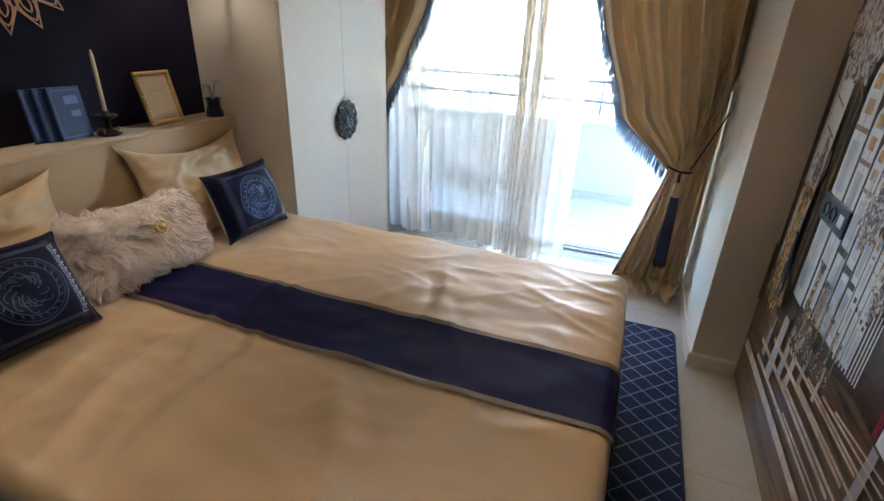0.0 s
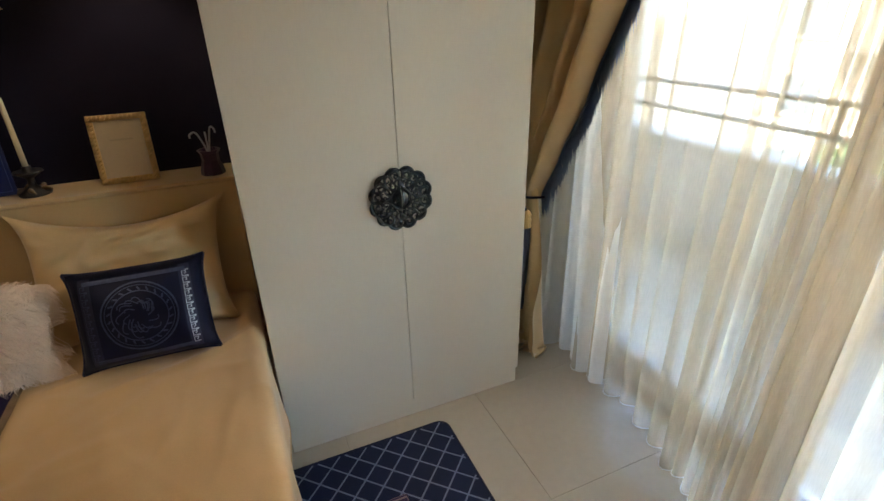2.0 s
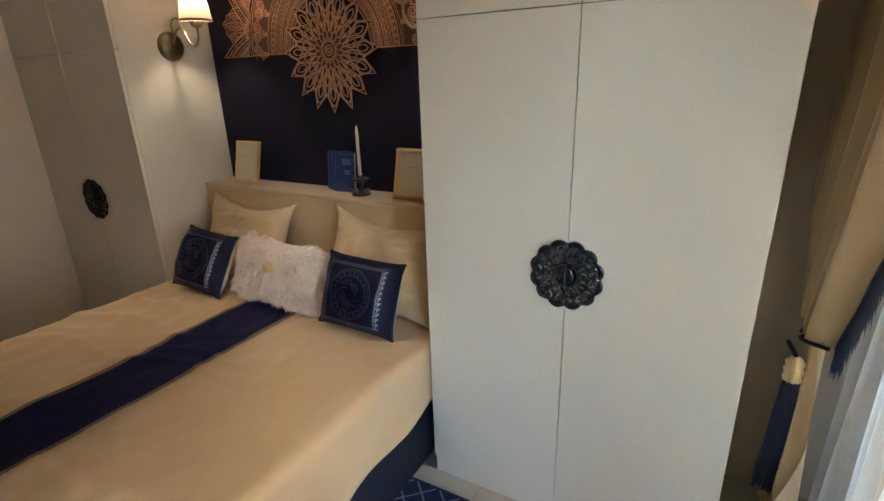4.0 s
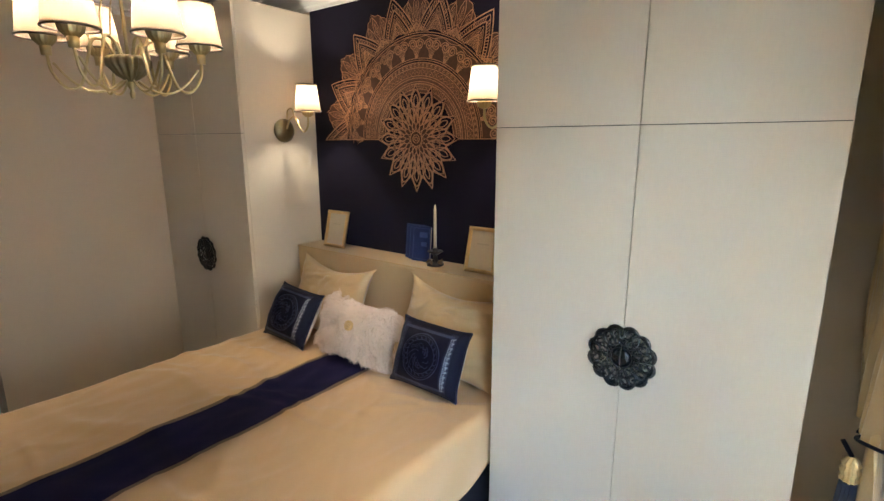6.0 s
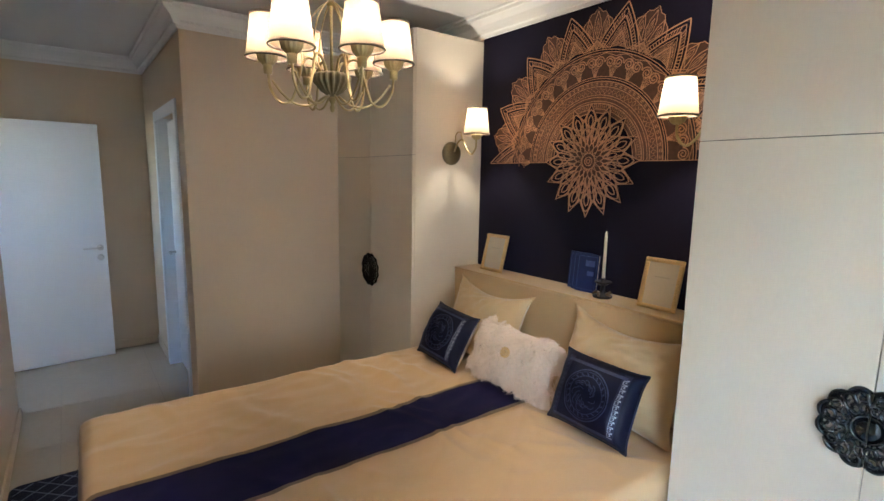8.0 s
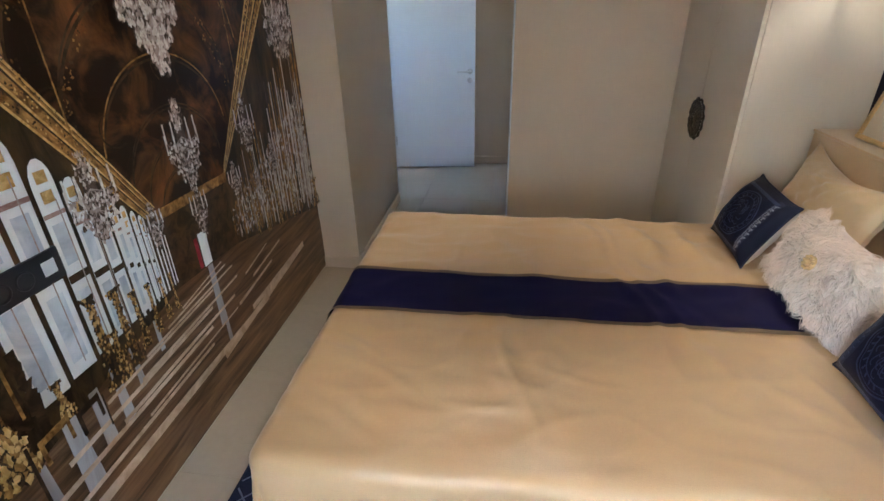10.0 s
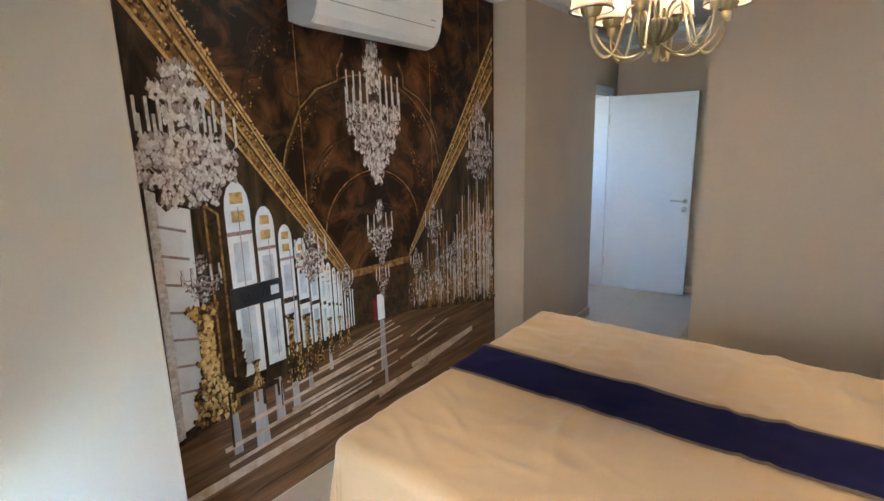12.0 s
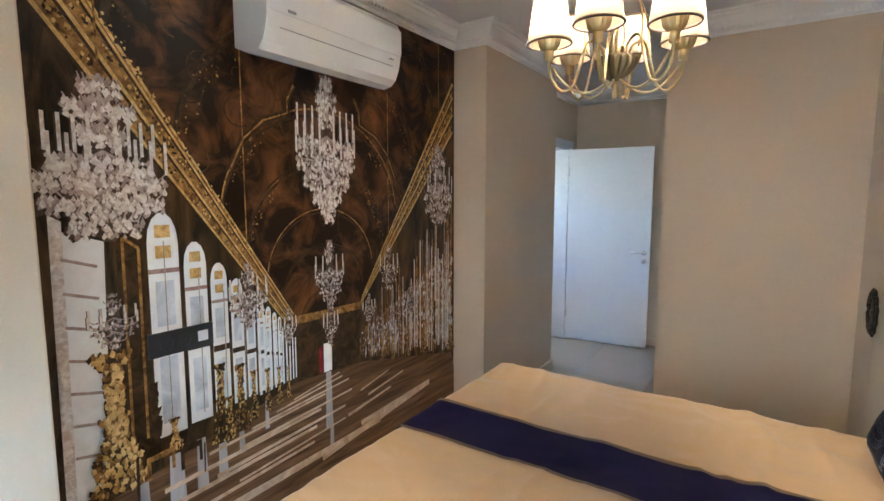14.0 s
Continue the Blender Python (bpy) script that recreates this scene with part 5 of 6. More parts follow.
# filled rings
bm = bmesh.new()
fan(bm, 0.240, 0.40, 0, PI, 60)
flat_part("inner_ring", bm, XW + 0.0055, "copper_mid", md, "dull copper inner ring")
bm = bmesh.new()
fan(bm, 0.415, 0.535, 0, PI, 60)
flat_part("scroll_ring", bm, XW + 0.0055, "copper_lo", md, "dim copper ring")
bm = bmesh.new()
for r in (0.243, 0.262, 0.290, 0.300, 0.318, 0.33, 0.37, 0.395, 0.408, 0.545):
    arc(bm, r, 0, PI, 0.0042, 60)
for k in range(36):
    a = PI * (k + 0.5) / 36
    ribbon(bm, [pol(0.265, a - 0.03), pol(0.286, a - 0.03), pol(0.286, a + 0.02), pol(0.273, a + 0.02), pol(0.273, a - 0.008)], 0.0034)
for k in range(42):
    a = PI * (k + 0.5) / 42
    ribbon(bm, [pol(0.336, a), pol(0.35, a + 0.03), pol(0.364, a), pol(0.35, a - 0.03), pol(0.336, a)], 0.003)
    for r in (0.379, 0.387):
        ribbon(bm, [pol(r, a - 0.02), pol(r, a + 0.02)], 0.004)
flat_part("ring_tracery", bm, XW + 0.0062, "copper", md, "fine copper ring lines")
bm = bmesh.new()
for k in range(14):
    a = PI * (k + 0.5) / 14
    for sd in (-1, 1):
        ca = a + sd * 0.062
        c = pol(0.487, ca)
        pts = []
        for q in np.linspace(0, 1, 26):
            rr = 0.029 * (1 - 0.85 * q)
            an = a + PI / 2 * sd + sd * q * 4.2 * PI + PI
            pts.append((c[0] + rr * math.cos(an), c[1] + rr * math.sin(an)))
        ribbon(bm, pts, 0.0058)
    b = a + PI / 28
    for q in np.linspace(-0.05, 0.05, 7):
        ribbon(bm, [pol(0.42, b + q * 0.3), pol(0.455, b + q * 0.8), pol(0.47 + 0.02 * (1 - abs(q) / 0.05), b + q * 1.2)], 0.0028)
    arc(bm, 0.505, b - 0.05, b + 0.05, 0.003, 8)
    ribbon(bm, [pol(0.53 - 0.02 * abs(math.sin(7 * (t - a))), t) for t in np.linspace(a - PI / 28, a + PI / 28, 12)], 0.0035)
for r in (0.418, 0.533):
    arc(bm, r, 0, PI, 0.004, 60)
flat_part("scroll_tracery", bm, XW + 0.0066, "copper", md, "copper scroll lines")
# pointed petals and the leaves between them
step = PI / 7


def cut(pts):
    """The part of an outline above the mandala's base line."""
    out = []
    for p, q in zip(pts, pts[1:] + pts[:1]):
        a, b = p[1] - MC[1], q[1] - MC[1]
        if a >= 0:
            out.append(p)
        if (a > 0) != (b > 0) and abs(a - b) > 1e-9:
            t = a / (a - b)
            out.append((p[0] + (q[0] - p[0]) * t, MC[1]))
    return out


def poly(bm, pts, z=0.0):
    pts = cut(pts)
    if len(pts) > 2:
        bm.faces.new([bm.verts.new((*p, z)) for p in pts])


def line(bm, pts, w, z=0.0):
    """A ribbon, where it lies above the base line."""
    pts = [p for p in pts if p[1] >= MC[1] - 0.001]
    if len(pts) > 1:
        ribbon(bm, pts, w, z)


for k in range(7):
    m2 = step * (k + 0.5)
    bm, bl = bmesh.new(), bmesh.new()
    rim = [(0.56, -0.16), (0.64, -0.155), (0.685, -0.12), (0.70, -0.085), (0.725, -0.06), (0.728, -0.03), (0.752, 0.0), (0.728, 0.03), (0.725, 0.06), (0.70, 0.085), (0.685, 0.12), (0.64, 0.155), (0.56, 0.16)]
    poly(bm, [pol(r, m2 + q) for r, q in rim])
    flat_part("leaf", bm, XW + 0.0054, "copper_lo", md, "dim copper leaf")
    line(bl, [pol(r, m2 + q) for r, q in rim[1:-1]], 0.004)
    for sd in (-1, 0, 1):
        b0 = m2 + sd * 0.075
        e = 0.735 - 0.03 * abs(sd)
        for s2 in (-1, 1):
            line(bl, [pol(0.60, m2 + sd * 0.03), pol(0.65, b0 + s2 * 0.03), pol(0.69 - 0.02 * abs(sd), b0 + s2 * 0.024), pol(e, b0)], 0.0042)
            line(bl, [pol(0.63, b0 + s2 * 0.008), pol(0.66, b0 + s2 * 0.014), pol(0.70 - 0.02 * abs(sd), b0)], 0.003)
        line(bl, [pol(0.62, b0), pol(0.68 - 0.02 * abs(sd), b0)], 0.0035)
    flat_part("leaf_tracery", bl, XW + 0.0060, "copper", md, "copper leaf outline")
for k in range(8):
    apex = step * k
    half = step * 0.5
    bm, bl, bk = bmesh.new(), bmesh.new(), bmesh.new()
    poly(bm, [pol(0.55, apex - half), pol(0.66, apex - half * 0.5), pol(0.758, apex), pol(0.66, apex + half * 0.5), pol(0.55, apex + half), pol(0.55, apex)])
    flat_part("petal", bm, XW + 0.0057, "navy_wall", md, "dark petal ground")
    for ins, w in ((0.0, 0.0065), (0.13, 0.0035), (0.30, 0.0065), (0.42, 0.0035), (0.62, 0.006)):
        hh, tip = half * (1 - ins), 0.757 - 0.205 * ins
        for sd in (-1, 1):
            line(bl, [pol(0.55 + (tip - 0.55) * q, apex + sd * hh * (1 - q)) for q in np.linspace(0, 1, 12)], w)
    for sd in (-1, 1):
        for q in np.linspace(0.06, 0.92, 13):
            p = [pol(0.55 + (0.757 - 0.205 * ins - 0.55) * q, apex + sd * half * (1 - ins) * (1 - q)) for ins in (0.13, 0.30)]
            if min(a[1] for a in p) > MC[1]:
                ribbon(bl, p, 0.0042)
        for q in np.linspace(0.02, 0.95, 22):
            p = [pol(0.55 + (0.757 - 0.205 * ins - 0.55) * q, apex + sd * half * (1 - ins) * (1 - q)) for ins in (0.46, 0.58)]
            if min(a[1] for a in p) > MC[1]:
                ribbon(bl, p, 0.0022)
    for q in np.linspace(0.04, 0.92, 11):
        r, w2 = 0.555 + 0.07 * q, half * 0.33 * (1 - q)
        if w2 > 0.004:
            line(bl, [pol(r, apex - w2), pol(r + 0.006, apex), pol(r, apex + w2)], 0.0035)
    flat_part("petal_tracery", bl, XW + 0.0063, "copper", md, "copper pointed petal")
for k in range(7):
    m2 = step * (k + 0.5)
    bm = bmesh.new()
    for q in np.linspace(-0.12, 0.12, 13):
        line(bm, [pol(0.552, m2 + q * 0.85), pol(0.60 - 0.18 * abs(q), m2 + q * 0.3)], 0.0036)
    line(bm, [pol(0.552, m2 - 0.13), pol(0.575, m2 - 0.07), pol(0.612, m2), pol(0.575, m2 + 0.07), pol(0.552, m2 + 0.13)], 0.004)
    flat_part("fan", bm, XW + 0.0066, "copper", md, "copper fan")
for x0, x1 in ((MC[0] - 0.758, MC[0] - 0.27), (MC[0] + 0.27, MC[0] + 0.758)):
    bm = bmesh.new()
    ribbon(bm, [(x0, MC[1] - 0.002), (x1, MC[1] - 0.002)], 0.004)
    flat_part("base_line", bm, XW + 0.0068, "copper", md)

# the raised star
st = thing("star_ornament", "raised openwork copper star over the mandala", "wall decoration")
lines, fill = bmesh.new(), bmesh.new()
NS = 16


def teardrop(bm, a, r0, r1, half, w):
    """A closed leaf outline with a round foot and a pointed tip."""
    ts = np.linspace(0, 1, 10)
    wide = [half * math.sin(PI * t) ** 0.7 * (1.15 - 0.3 * t) if 0 < t < 1 else 0.0 for t in ts]
    pts = [pol(r0 + (r1 - r0) * t, a - h) for t, h in zip(ts, wide)] + [pol(r0 + (r1 - r0) * t, a + h) for t, h in zip(ts[-2:0:-1], wide[-2:0:-1])]
    ribbon(bm, pts, w, closed=True)


for k in range(NS):
    a = PI / 2 + 2 * PI * k / NS
    d = PI / NS
    ribbon(lines, [pol(0.205, a - d), pol(0.287, a), pol(0.205, a + d)], 0.0068)
    teardrop(lines, a, 0.135, 0.260, d * 0.74, 0.0056)
    teardrop(lines, a, 0.168, 0.232, d * 0.36, 0.0042)
    teardrop(lines, a + d, 0.088, 0.207, d * 0.82, 0.0056)
    teardrop(lines, a + d, 0.112, 0.168, d * 0.36, 0.0038)
    teardrop(lines, a, 0.072, 0.140, d * 0.70, 0.0045)
fill.faces.new([fill.verts.new((*pol(0.205 if k % 2 else 0.282, PI / 2 + PI * k / NS), 0)) for k in range(2 * NS)])
cen = bmesh.new()
fan(cen, 0.0001, 0.074, 0, 2 * PI, 40)
for r in (0.010, 0.022, 0.040):
    ribbon(lines, [pol(r, t) for t in np.linspace(0, 2 * PI, 30, endpoint=False)], 0.0035, 0.0012, closed=True)
for k in range(16):
    a = 2 * PI * k / 16
    ribbon(lines, [pol(0.042, a - 0.15), pol(0.070, a), pol(0.042, a + 0.15)], 0.003, 0.0012)


def thicken(bm, t):
    g = bmesh.ops.extrude_face_region(bm, geom=list(bm.faces))
    for e in g["geom"]:
        if isinstance(e, bmesh.types.BMVert):
            e.co.z += t
    return bm


flat_part("backing", thicken(fill, 0.008), XW + 0.008, "navy_wall", st, "dark navy backing")
web = bmesh.new()
fan(web, 0.075, 0.13, 0, 2 * PI, 48)
flat_part("inner_web", thicken(web, 0.001), XW + 0.0162, "copper_lo", st, "dim copper inner web")
flat_part("openwork", thicken(lines, 0.004), XW + 0.0165, "copper", st, "copper openwork lines")
flat_part("centre_disc", thicken(cen, 0.002), XW + 0.0145, "copper_lo", st, "dim copper centre")
# ---- photographic mural of a gilded gallery, as a flat print ----
def mottle(name, c1, c2, scale, lo=0.4, hi=0.65, rough=0.3, stretch=(1, 1, 1)):
    m = bpy.data.materials.new(name)
    m.use_nodes = True
    nt = m.node_tree
    b = nt.nodes["Principled BSDF"]
    b.inputs["Roughness"].default_value = rough
    b.inputs["Specular IOR Level"].default_value = 0.2
    tc = nt.nodes.new("ShaderNodeTexCoord")
    mp = nt.nodes.new("ShaderNodeMapping")
    mp.inputs["Scale"].default_value = stretch
    n1 = nt.nodes.new("ShaderNodeTexNoise")
    n1.inputs["Scale"].default_value = scale
    n1.inputs["Detail"].default_value = 7
    n1.inputs["Roughness"].default_value = 0.62
    n1.inputs["Distortion"].default_value = 0.8
    r = nt.nodes.new("ShaderNodeValToRGB")
    r.color_ramp.elements[0].position, r.color_ramp.elements[1].position = lo, hi
    r.color_ramp.elements[0].color, r.color_ramp.elements[1].color = (*c1, 1), (*c2, 1)
    nt.links.new(tc.outputs["Object"], mp.inputs[0])
    nt.links.new(mp.outputs[0], n1.inputs["Vector"])
    nt.links.new(n1.outputs[0], r.inputs[0])
    nt.links.new(r.outputs[0], b.inputs["Base Color"])
    return m


M["mu_vault"] = mottle("print_dark_vault", (0.016, 0.006, 0.0025), (0.26, 0.10, 0.033), 5.5, 0.44, 0.78)
M["mu_panel"] = mottle("print_brown_panel", (0.025, 0.013, 0.006), (0.15, 0.078, 0.033), 7, 0.42, 0.75)
M["mu_wall"] = mottle("print_dark_wall", (0.02, 0.012, 0.006), (0.13, 0.07, 0.028), 12, 0.4, 0.7, stretch=(1, 1, 0.3))
M["mu_floor"] = mottle("print_parquet", (0.075, 0.036, 0.016), (0.29, 0.155, 0.076), 5, 0.35, 0.7, stretch=(1, 0.4, 5))
M["mu_streak"] = mottle("print_light_patch", (0.46, 0.30, 0.19), (0.78, 0.60, 0.45), 9, 0.35, 0.65)
M["mu_streak2"] = mottle("print_pale_reflection", (0.30, 0.25, 0.23), (0.60, 0.57, 0.60), 9, 0.35, 0.7, stretch=(1, 1, 0.2))
M["mu_gold"] = mottle("print_gold", (0.13, 0.056, 0.014), (0.52, 0.28, 0.085), 26, 0.38, 0.65)
M["mu_gold2"] = mottle("print_bright_gold", (0.50, 0.285, 0.085), (0.85, 0.58, 0.25), 30, 0.38, 0.65)
M["mu_umber"] = mottle("print_umber", (0.03, 0.016, 0.007), (0.09, 0.045, 0.02), 20)
M["mu_white"] = mottle("print_white", (0.84, 0.82, 0.82), (0.95, 0.95, 0.96), 10, 0.3, 0.6)
M["mu_blue"] = mottle("print_pale_blue", (0.50, 0.54, 0.62), (0.84, 0.86, 0.90), 8, 0.35, 0.65)
M["mu_pink"] = mottle("print_rose_marble", (0.38, 0.22, 0.18), (0.55, 0.40, 0.36), 20)
M["mu_crys_a"] = mottle("print_crystal_light", (0.62, 0.52, 0.46), (0.92, 0.87, 0.83), 45)
M["mu_crys_b"] = mottle("print_crystal_mid", (0.33, 0.24, 0.21), (0.58, 0.47, 0.42), 25)
M["mu_crys_c"] = mottle("print_crystal_dark", (0.06, 0.035, 0.024), (0.15, 0.095, 0.07), 25)
M["mu_red"] = mottle("print_red", (0.20, 0.01, 0.02), (0.34, 0.03, 0.05), 20)

MY0, MY1, MZ0, MZ1 = -0.088, 2.309, 0.012, 2.494
VP = (1.085, 0.655)
mural = thing("wall_mural", "glossy photographic mural of a gilded mirror gallery", "mural")
layer = [0.0]
RJ = random.Random(77)


def show(name, polys, material, label="", each=False):
    """One layer of the print: polygons in (y, z), kept inside the sheet; each: every polygon a part of its own."""
    many = len(polys) > 1
    layer[0] += 0.00012
    top = XM - 0.002 - layer[0]
    if many:
        layer[0] += 0.00025
    vs, fs = [], []
    for p in polys:
        o = len(vs)
        x = top - (0.00025 * RJ.random() if many else 0)
        q = [(x, min(MY1, max(MY0, 0.983 * a - 0.003 * b + 0.035)), min(MZ1, max(MZ0, 0.016 * a + 0.974 * b + 0.058))) for a, b in p]
        if each:
            raw(name, q, [tuple(range(len(q)))], material, mural, label)
            continue
        vs += q
        fs.append(tuple(range(o, o + len(q))))
    if each:
        return
    ob = raw(name, vs, fs, material, mural, label)
    if len(polys) > 1:
        ob["kind"] = "stuff"
    return ob


def strip(pts, w0, w1=None):
    """Quads along a polyline, tapering from w0 to w1."""
    w1 = w0 if w1 is None else w1
    out = []
    n = len(pts) - 1
    for i in range(n):
        a, b = Vector(pts[i]), Vector(pts[i + 1])
        d = (b - a)
        if d.length < 1e-6:
            continue
        nn = Vector((-d.y, d.x)).normalized()
        wa, wb = (w0 + (w1 - w0) * i / n) / 2, (w0 + (w1 - w0) * (i + 1) / n) / 2
        out.append([tuple(a + nn * wa), tuple(a - nn * wa), tuple(b - nn * wb), tuple(b + nn * wb)])
    return out


R6 = random.Random(21)


def flake(y, z, s, asp=1.6):
    a = R6.uniform(0, PI)
    w, h = s * R6.uniform(0.5, 1.0), s * asp * R6.uniform(0.6, 1.2)
    k = R6.choice((3, 4, 4, 5))
    return [(y + w * math.cos(a + 2 * PI * i / k) * R6.uniform(0.7, 1.1), z + h * math.sin(a + 2 * PI * i / k) * R6.uniform(0.7, 1.1)) for i in range(k)]


show("printed_vault", [[(MY0 - 1, MZ0 - 1), (MY1 + 1, MZ0 - 1), (MY1 + 1, MZ1 + 1), (MY0 - 1, MZ1 + 1)]], "mu_vault", "dark painted vault")
# painted vault panels and ribs
ribs, soft, thin = [], [], []
for k, s in enumerate((2.15, 1.72, 1.32, 1.0, 0.80, 0.62, 0.48, 0.38, 0.30)):
    pts = [(VP[0] + s * 0.56 * math.cos(t), VP[1] + s * (0.74 + 0.52 * math.sin(t))) for t in np.linspace(0.12, PI - 0.12, 30)]
    pts = [p for p in pts if MY0 < p[0] < MY1 and p[1] < MZ1]
    if len(pts) > 2:
        (ribs if k in (3, 5) else soft).extend(strip(pts, 0.008 * s ** 0.5))
        thin += strip([(p[0], p[1] - 0.03 * s) for p in pts], 0.014 * s)
show("printed_rib", thin, "mu_umber")
show("printed_rib", soft, "mu_panel")
show("printed_rib", ribs, "mu_gold", "arched gilded vault rib")
orn = []
for k in range(1100):
    t = R6.uniform(0.1, PI - 0.1)
    s = R6.choice((2.15, 1.72, 1.32, 1.0, 0.8)) * R6.uniform(0.93, 1.0)
    y, z = VP[0] + s * 0.56 * math.cos(t), VP[1] + s * (0.74 + 0.52 * math.sin(t))
    if MY0 < y < MY1 and z < MZ1 and (t < 0.9 or t > PI - 0.9):
        orn.append(flake(y, z, R6.uniform(0.003, 0.009), 1.0))
show("printed_foliage", orn[::2], "mu_panel", "dim gilded foliage flecks")
show("printed_foliage", orn[1::2], "mu_gold", "gilded foliage flecks")

# shouldered gilt frame at the head of the vault
for w, mt in ((0.034, "mu_umber"), (0.020, "mu_panel"), (0.008, "mu_gold")):
    fr_ = [(0.53, 1.60), (0.60, 1.74), (0.70, 1.83), (0.83, 1.88), (0.83, 1.94), (0.87, 2.01)]
    show("printed_vault_frame", strip(fr_, w) + strip([(2.13 - a, b - 0.01) for a, b in fr_], w), mt)
cl = []
for k in range(60):
    y, z = R6.uniform(MY0, MY1), R6.uniform(1.2, 2.4)
    a0 = R6.uniform(0, 6)
    r = R6.uniform(0.02, 0.08)
    cl += strip([(y + r * math.cos(a0 + q) * (1 - q * 0.12), z + r * math.sin(a0 + q) * (1 - q * 0.12)) for q in np.linspace(0, 4, 9)], 0.007, 0.002)
show("printed_scroll", cl, "mu_panel", "dim painted scrolls")

# side walls below the cornices
LU0, LU1 = (2.309, 2.56), (1.296, 0.938)
LL0, LL1 = (2.309, 2.15), (1.345, 0.902)
RU0, RU1 = (-0.088, 2.29), (0.829, 0.954)
RL0, RL1 = (-0.088, 1.94), (0.852, 0.897)
FL0, FL1 = (2.309, 0.378), (1.30, 0.60)
FR0, FR1 = (-0.088, 0.405), (0.86, 0.585)
show("printed_wall", [[LL0, LL1, FL1, FL0]], "mu_wall", "dark gallery wall")
show("printed_wall", [[RL0, RL1, FR1, FR0]], "mu_wall", "dark mirror wall")
show("printed_end_wall", [[LL1, RL1, FR1, FL1]], "mu_umber", "dark end wall")
show("printed_floor", [[FL0, FL1, FR1, FR0, (MY0 - 1, 0.3), (MY0 - 1, MZ0 - 0.5), (MY1 + 1, MZ0 - 0.5), (MY1 + 1, 0.3)]], "mu_floor", "polished parquet floor")
# cornices
for u0, u1, l0, l1 in ((LU0, LU1, LL0, LL1), (RU0, RU1, RL0, RL1)):
    show("printed_cornice", [[u0, u1, l1, l0]], "mu_gold", "carved gold cornice")
    lines, darks, orn = [], [], []
    for f, w in ((0.04, 0.020), (0.3, 0.012), (0.62, 0.016), (0.95, 0.016)):
        a = (u0[0] + (l0[0] - u0[0]) * f, u0[1] + (l0[1] - u0[1]) * f)
        b = (u1[0] + (l1[0] - u1[0]) * f, u1[1] + (l1[1] - u1[1]) * f)
        lines += strip([a, b], w, w * 0.25)
        darks += strip([(a[0], a[1] - 0.022), (b[0], b[1] - 0.006)], w, w * 0.25)
    for k in range(520):
        q = R6.random() ** 0.8
        f = R6.choice((0.17, 0.46, 0.80)) + R6.uniform(-0.08, 0.08)
        a = (u0[0] + (l0[0] - u0[0]) * f, u0[1] + (l0[1] - u0[1]) * f)
        b = (u1[0] + (l1[0] - u1[0]) * f, u1[1] + (l1[1] - u1[1]) * f)
        orn.append(flake(a[0] + (b[0] - a[0]) * q, a[1] + (b[1] - a[1]) * q, 0.012 * (1.1 - q), 1.0))
    show("printed_shadow_line", darks, "mu_umber")
    show("printed_moulding", lines, "mu_gold2", "bright gold moulding")
    show("printed_carving", orn[:300], "mu_umber")
    show("printed_carving", orn[300:], "mu_gold2")
show("printed_end_beam", [[(1.335, 0.925), (0.83, 0.925), (0.84, 0.885), (1.32, 0.885)]], "mu_gold", "gold end beam")
show("printed_end_opening", [[(1.17, 0.86), (1.01, 0.86), (1.01, 0.62), (1.17, 0.62)]], "mu_umber")
show("printed_door_curtain", [[(1.15, 0.74), (1.128, 0.74), (1.128, 0.605), (1.15, 0.605)]], "mu_red", "small red hanging")
show("printed_door_light", [[(1.12, 0.75), (1.065, 0.75), (1.065, 0.60), (1.12, 0.60)]], "mu_white")


# arched windows of the left wall
def arched(y0, y1, zb, zs, rise, n=8):
    """An outline with a round head: sill zb, spring zs."""
    cy, hw = (y0 + y1) / 2, abs(y1 - y0) / 2
    return [(cy + hw, zb), (cy + hw, zs)] + [(cy + hw * math.cos(t), zs + rise * math.sin(t)) for t in np.linspace(0, PI, n)][1:-1] + [(cy - hw, zs), (cy - hw, zb)]


wins, blues, golds, pinks, bars = [], [], [], [], []
edge = 1.940
for k in range(9):
    q = 0.86 ** k
    w = 0.112 * q ** 1.5
    y1, y0 = edge, edge - w
    dist = (y1 + y0) / 2 - VP[0]
    zt = VP[1] + dist * 0.965
    zb = VP[1] - dist * 0.10 + 0.005
    rise = w * 1.0
    wins.append(arched(y0, y1, zb, zt - rise, rise))
    hgt = zt - zb
    for a, b in ((0.06, 0.36), (0.50, 0.70)):
        blues.append([(y1 - w * 0.2, zb + hgt * a), (y0 + w * 0.2, zb + hgt * a), (y0 + w * 0.2, zb + hgt * b), (y1 - w * 0.2, zb + hgt * b)])
    for f in (0.80, 0.89):
        golds.append([(y1 - w * 0.25, zb + hgt * f), (y0 + w * 0.25, zb + hgt * f), (y0 + w * 0.25, zb + hgt * (f + 0.055)), (y1 - w * 0.25, zb + hgt * (f + 0.055))])
    pinks.append([(y1, zb + hgt * 0.735), (y0, zb + hgt * 0.735), (y0, zb + hgt * 0.755), (y1, zb + hgt * 0.755)])
    bars.append([(y1, zb + hgt * 0.41), (y0, zb + hgt * 0.41), (y0, zb + hgt * 0.45), (y1, zb + hgt * 0.45)])
    edge -= w + 0.017 * q
show("printed_window", wins, "mu_white", "bright arched window", True)
show("printed_pane", blues, "mu_blue", "pale blue window light", True)
show("printed_panel", golds, "mu_gold2", "", True)
show("printed_lintel", pinks, "mu_pink", "", True)
show("printed_transom", bars, "mu_umber", "", True)
vst, vdk = [], []
y = 1.50
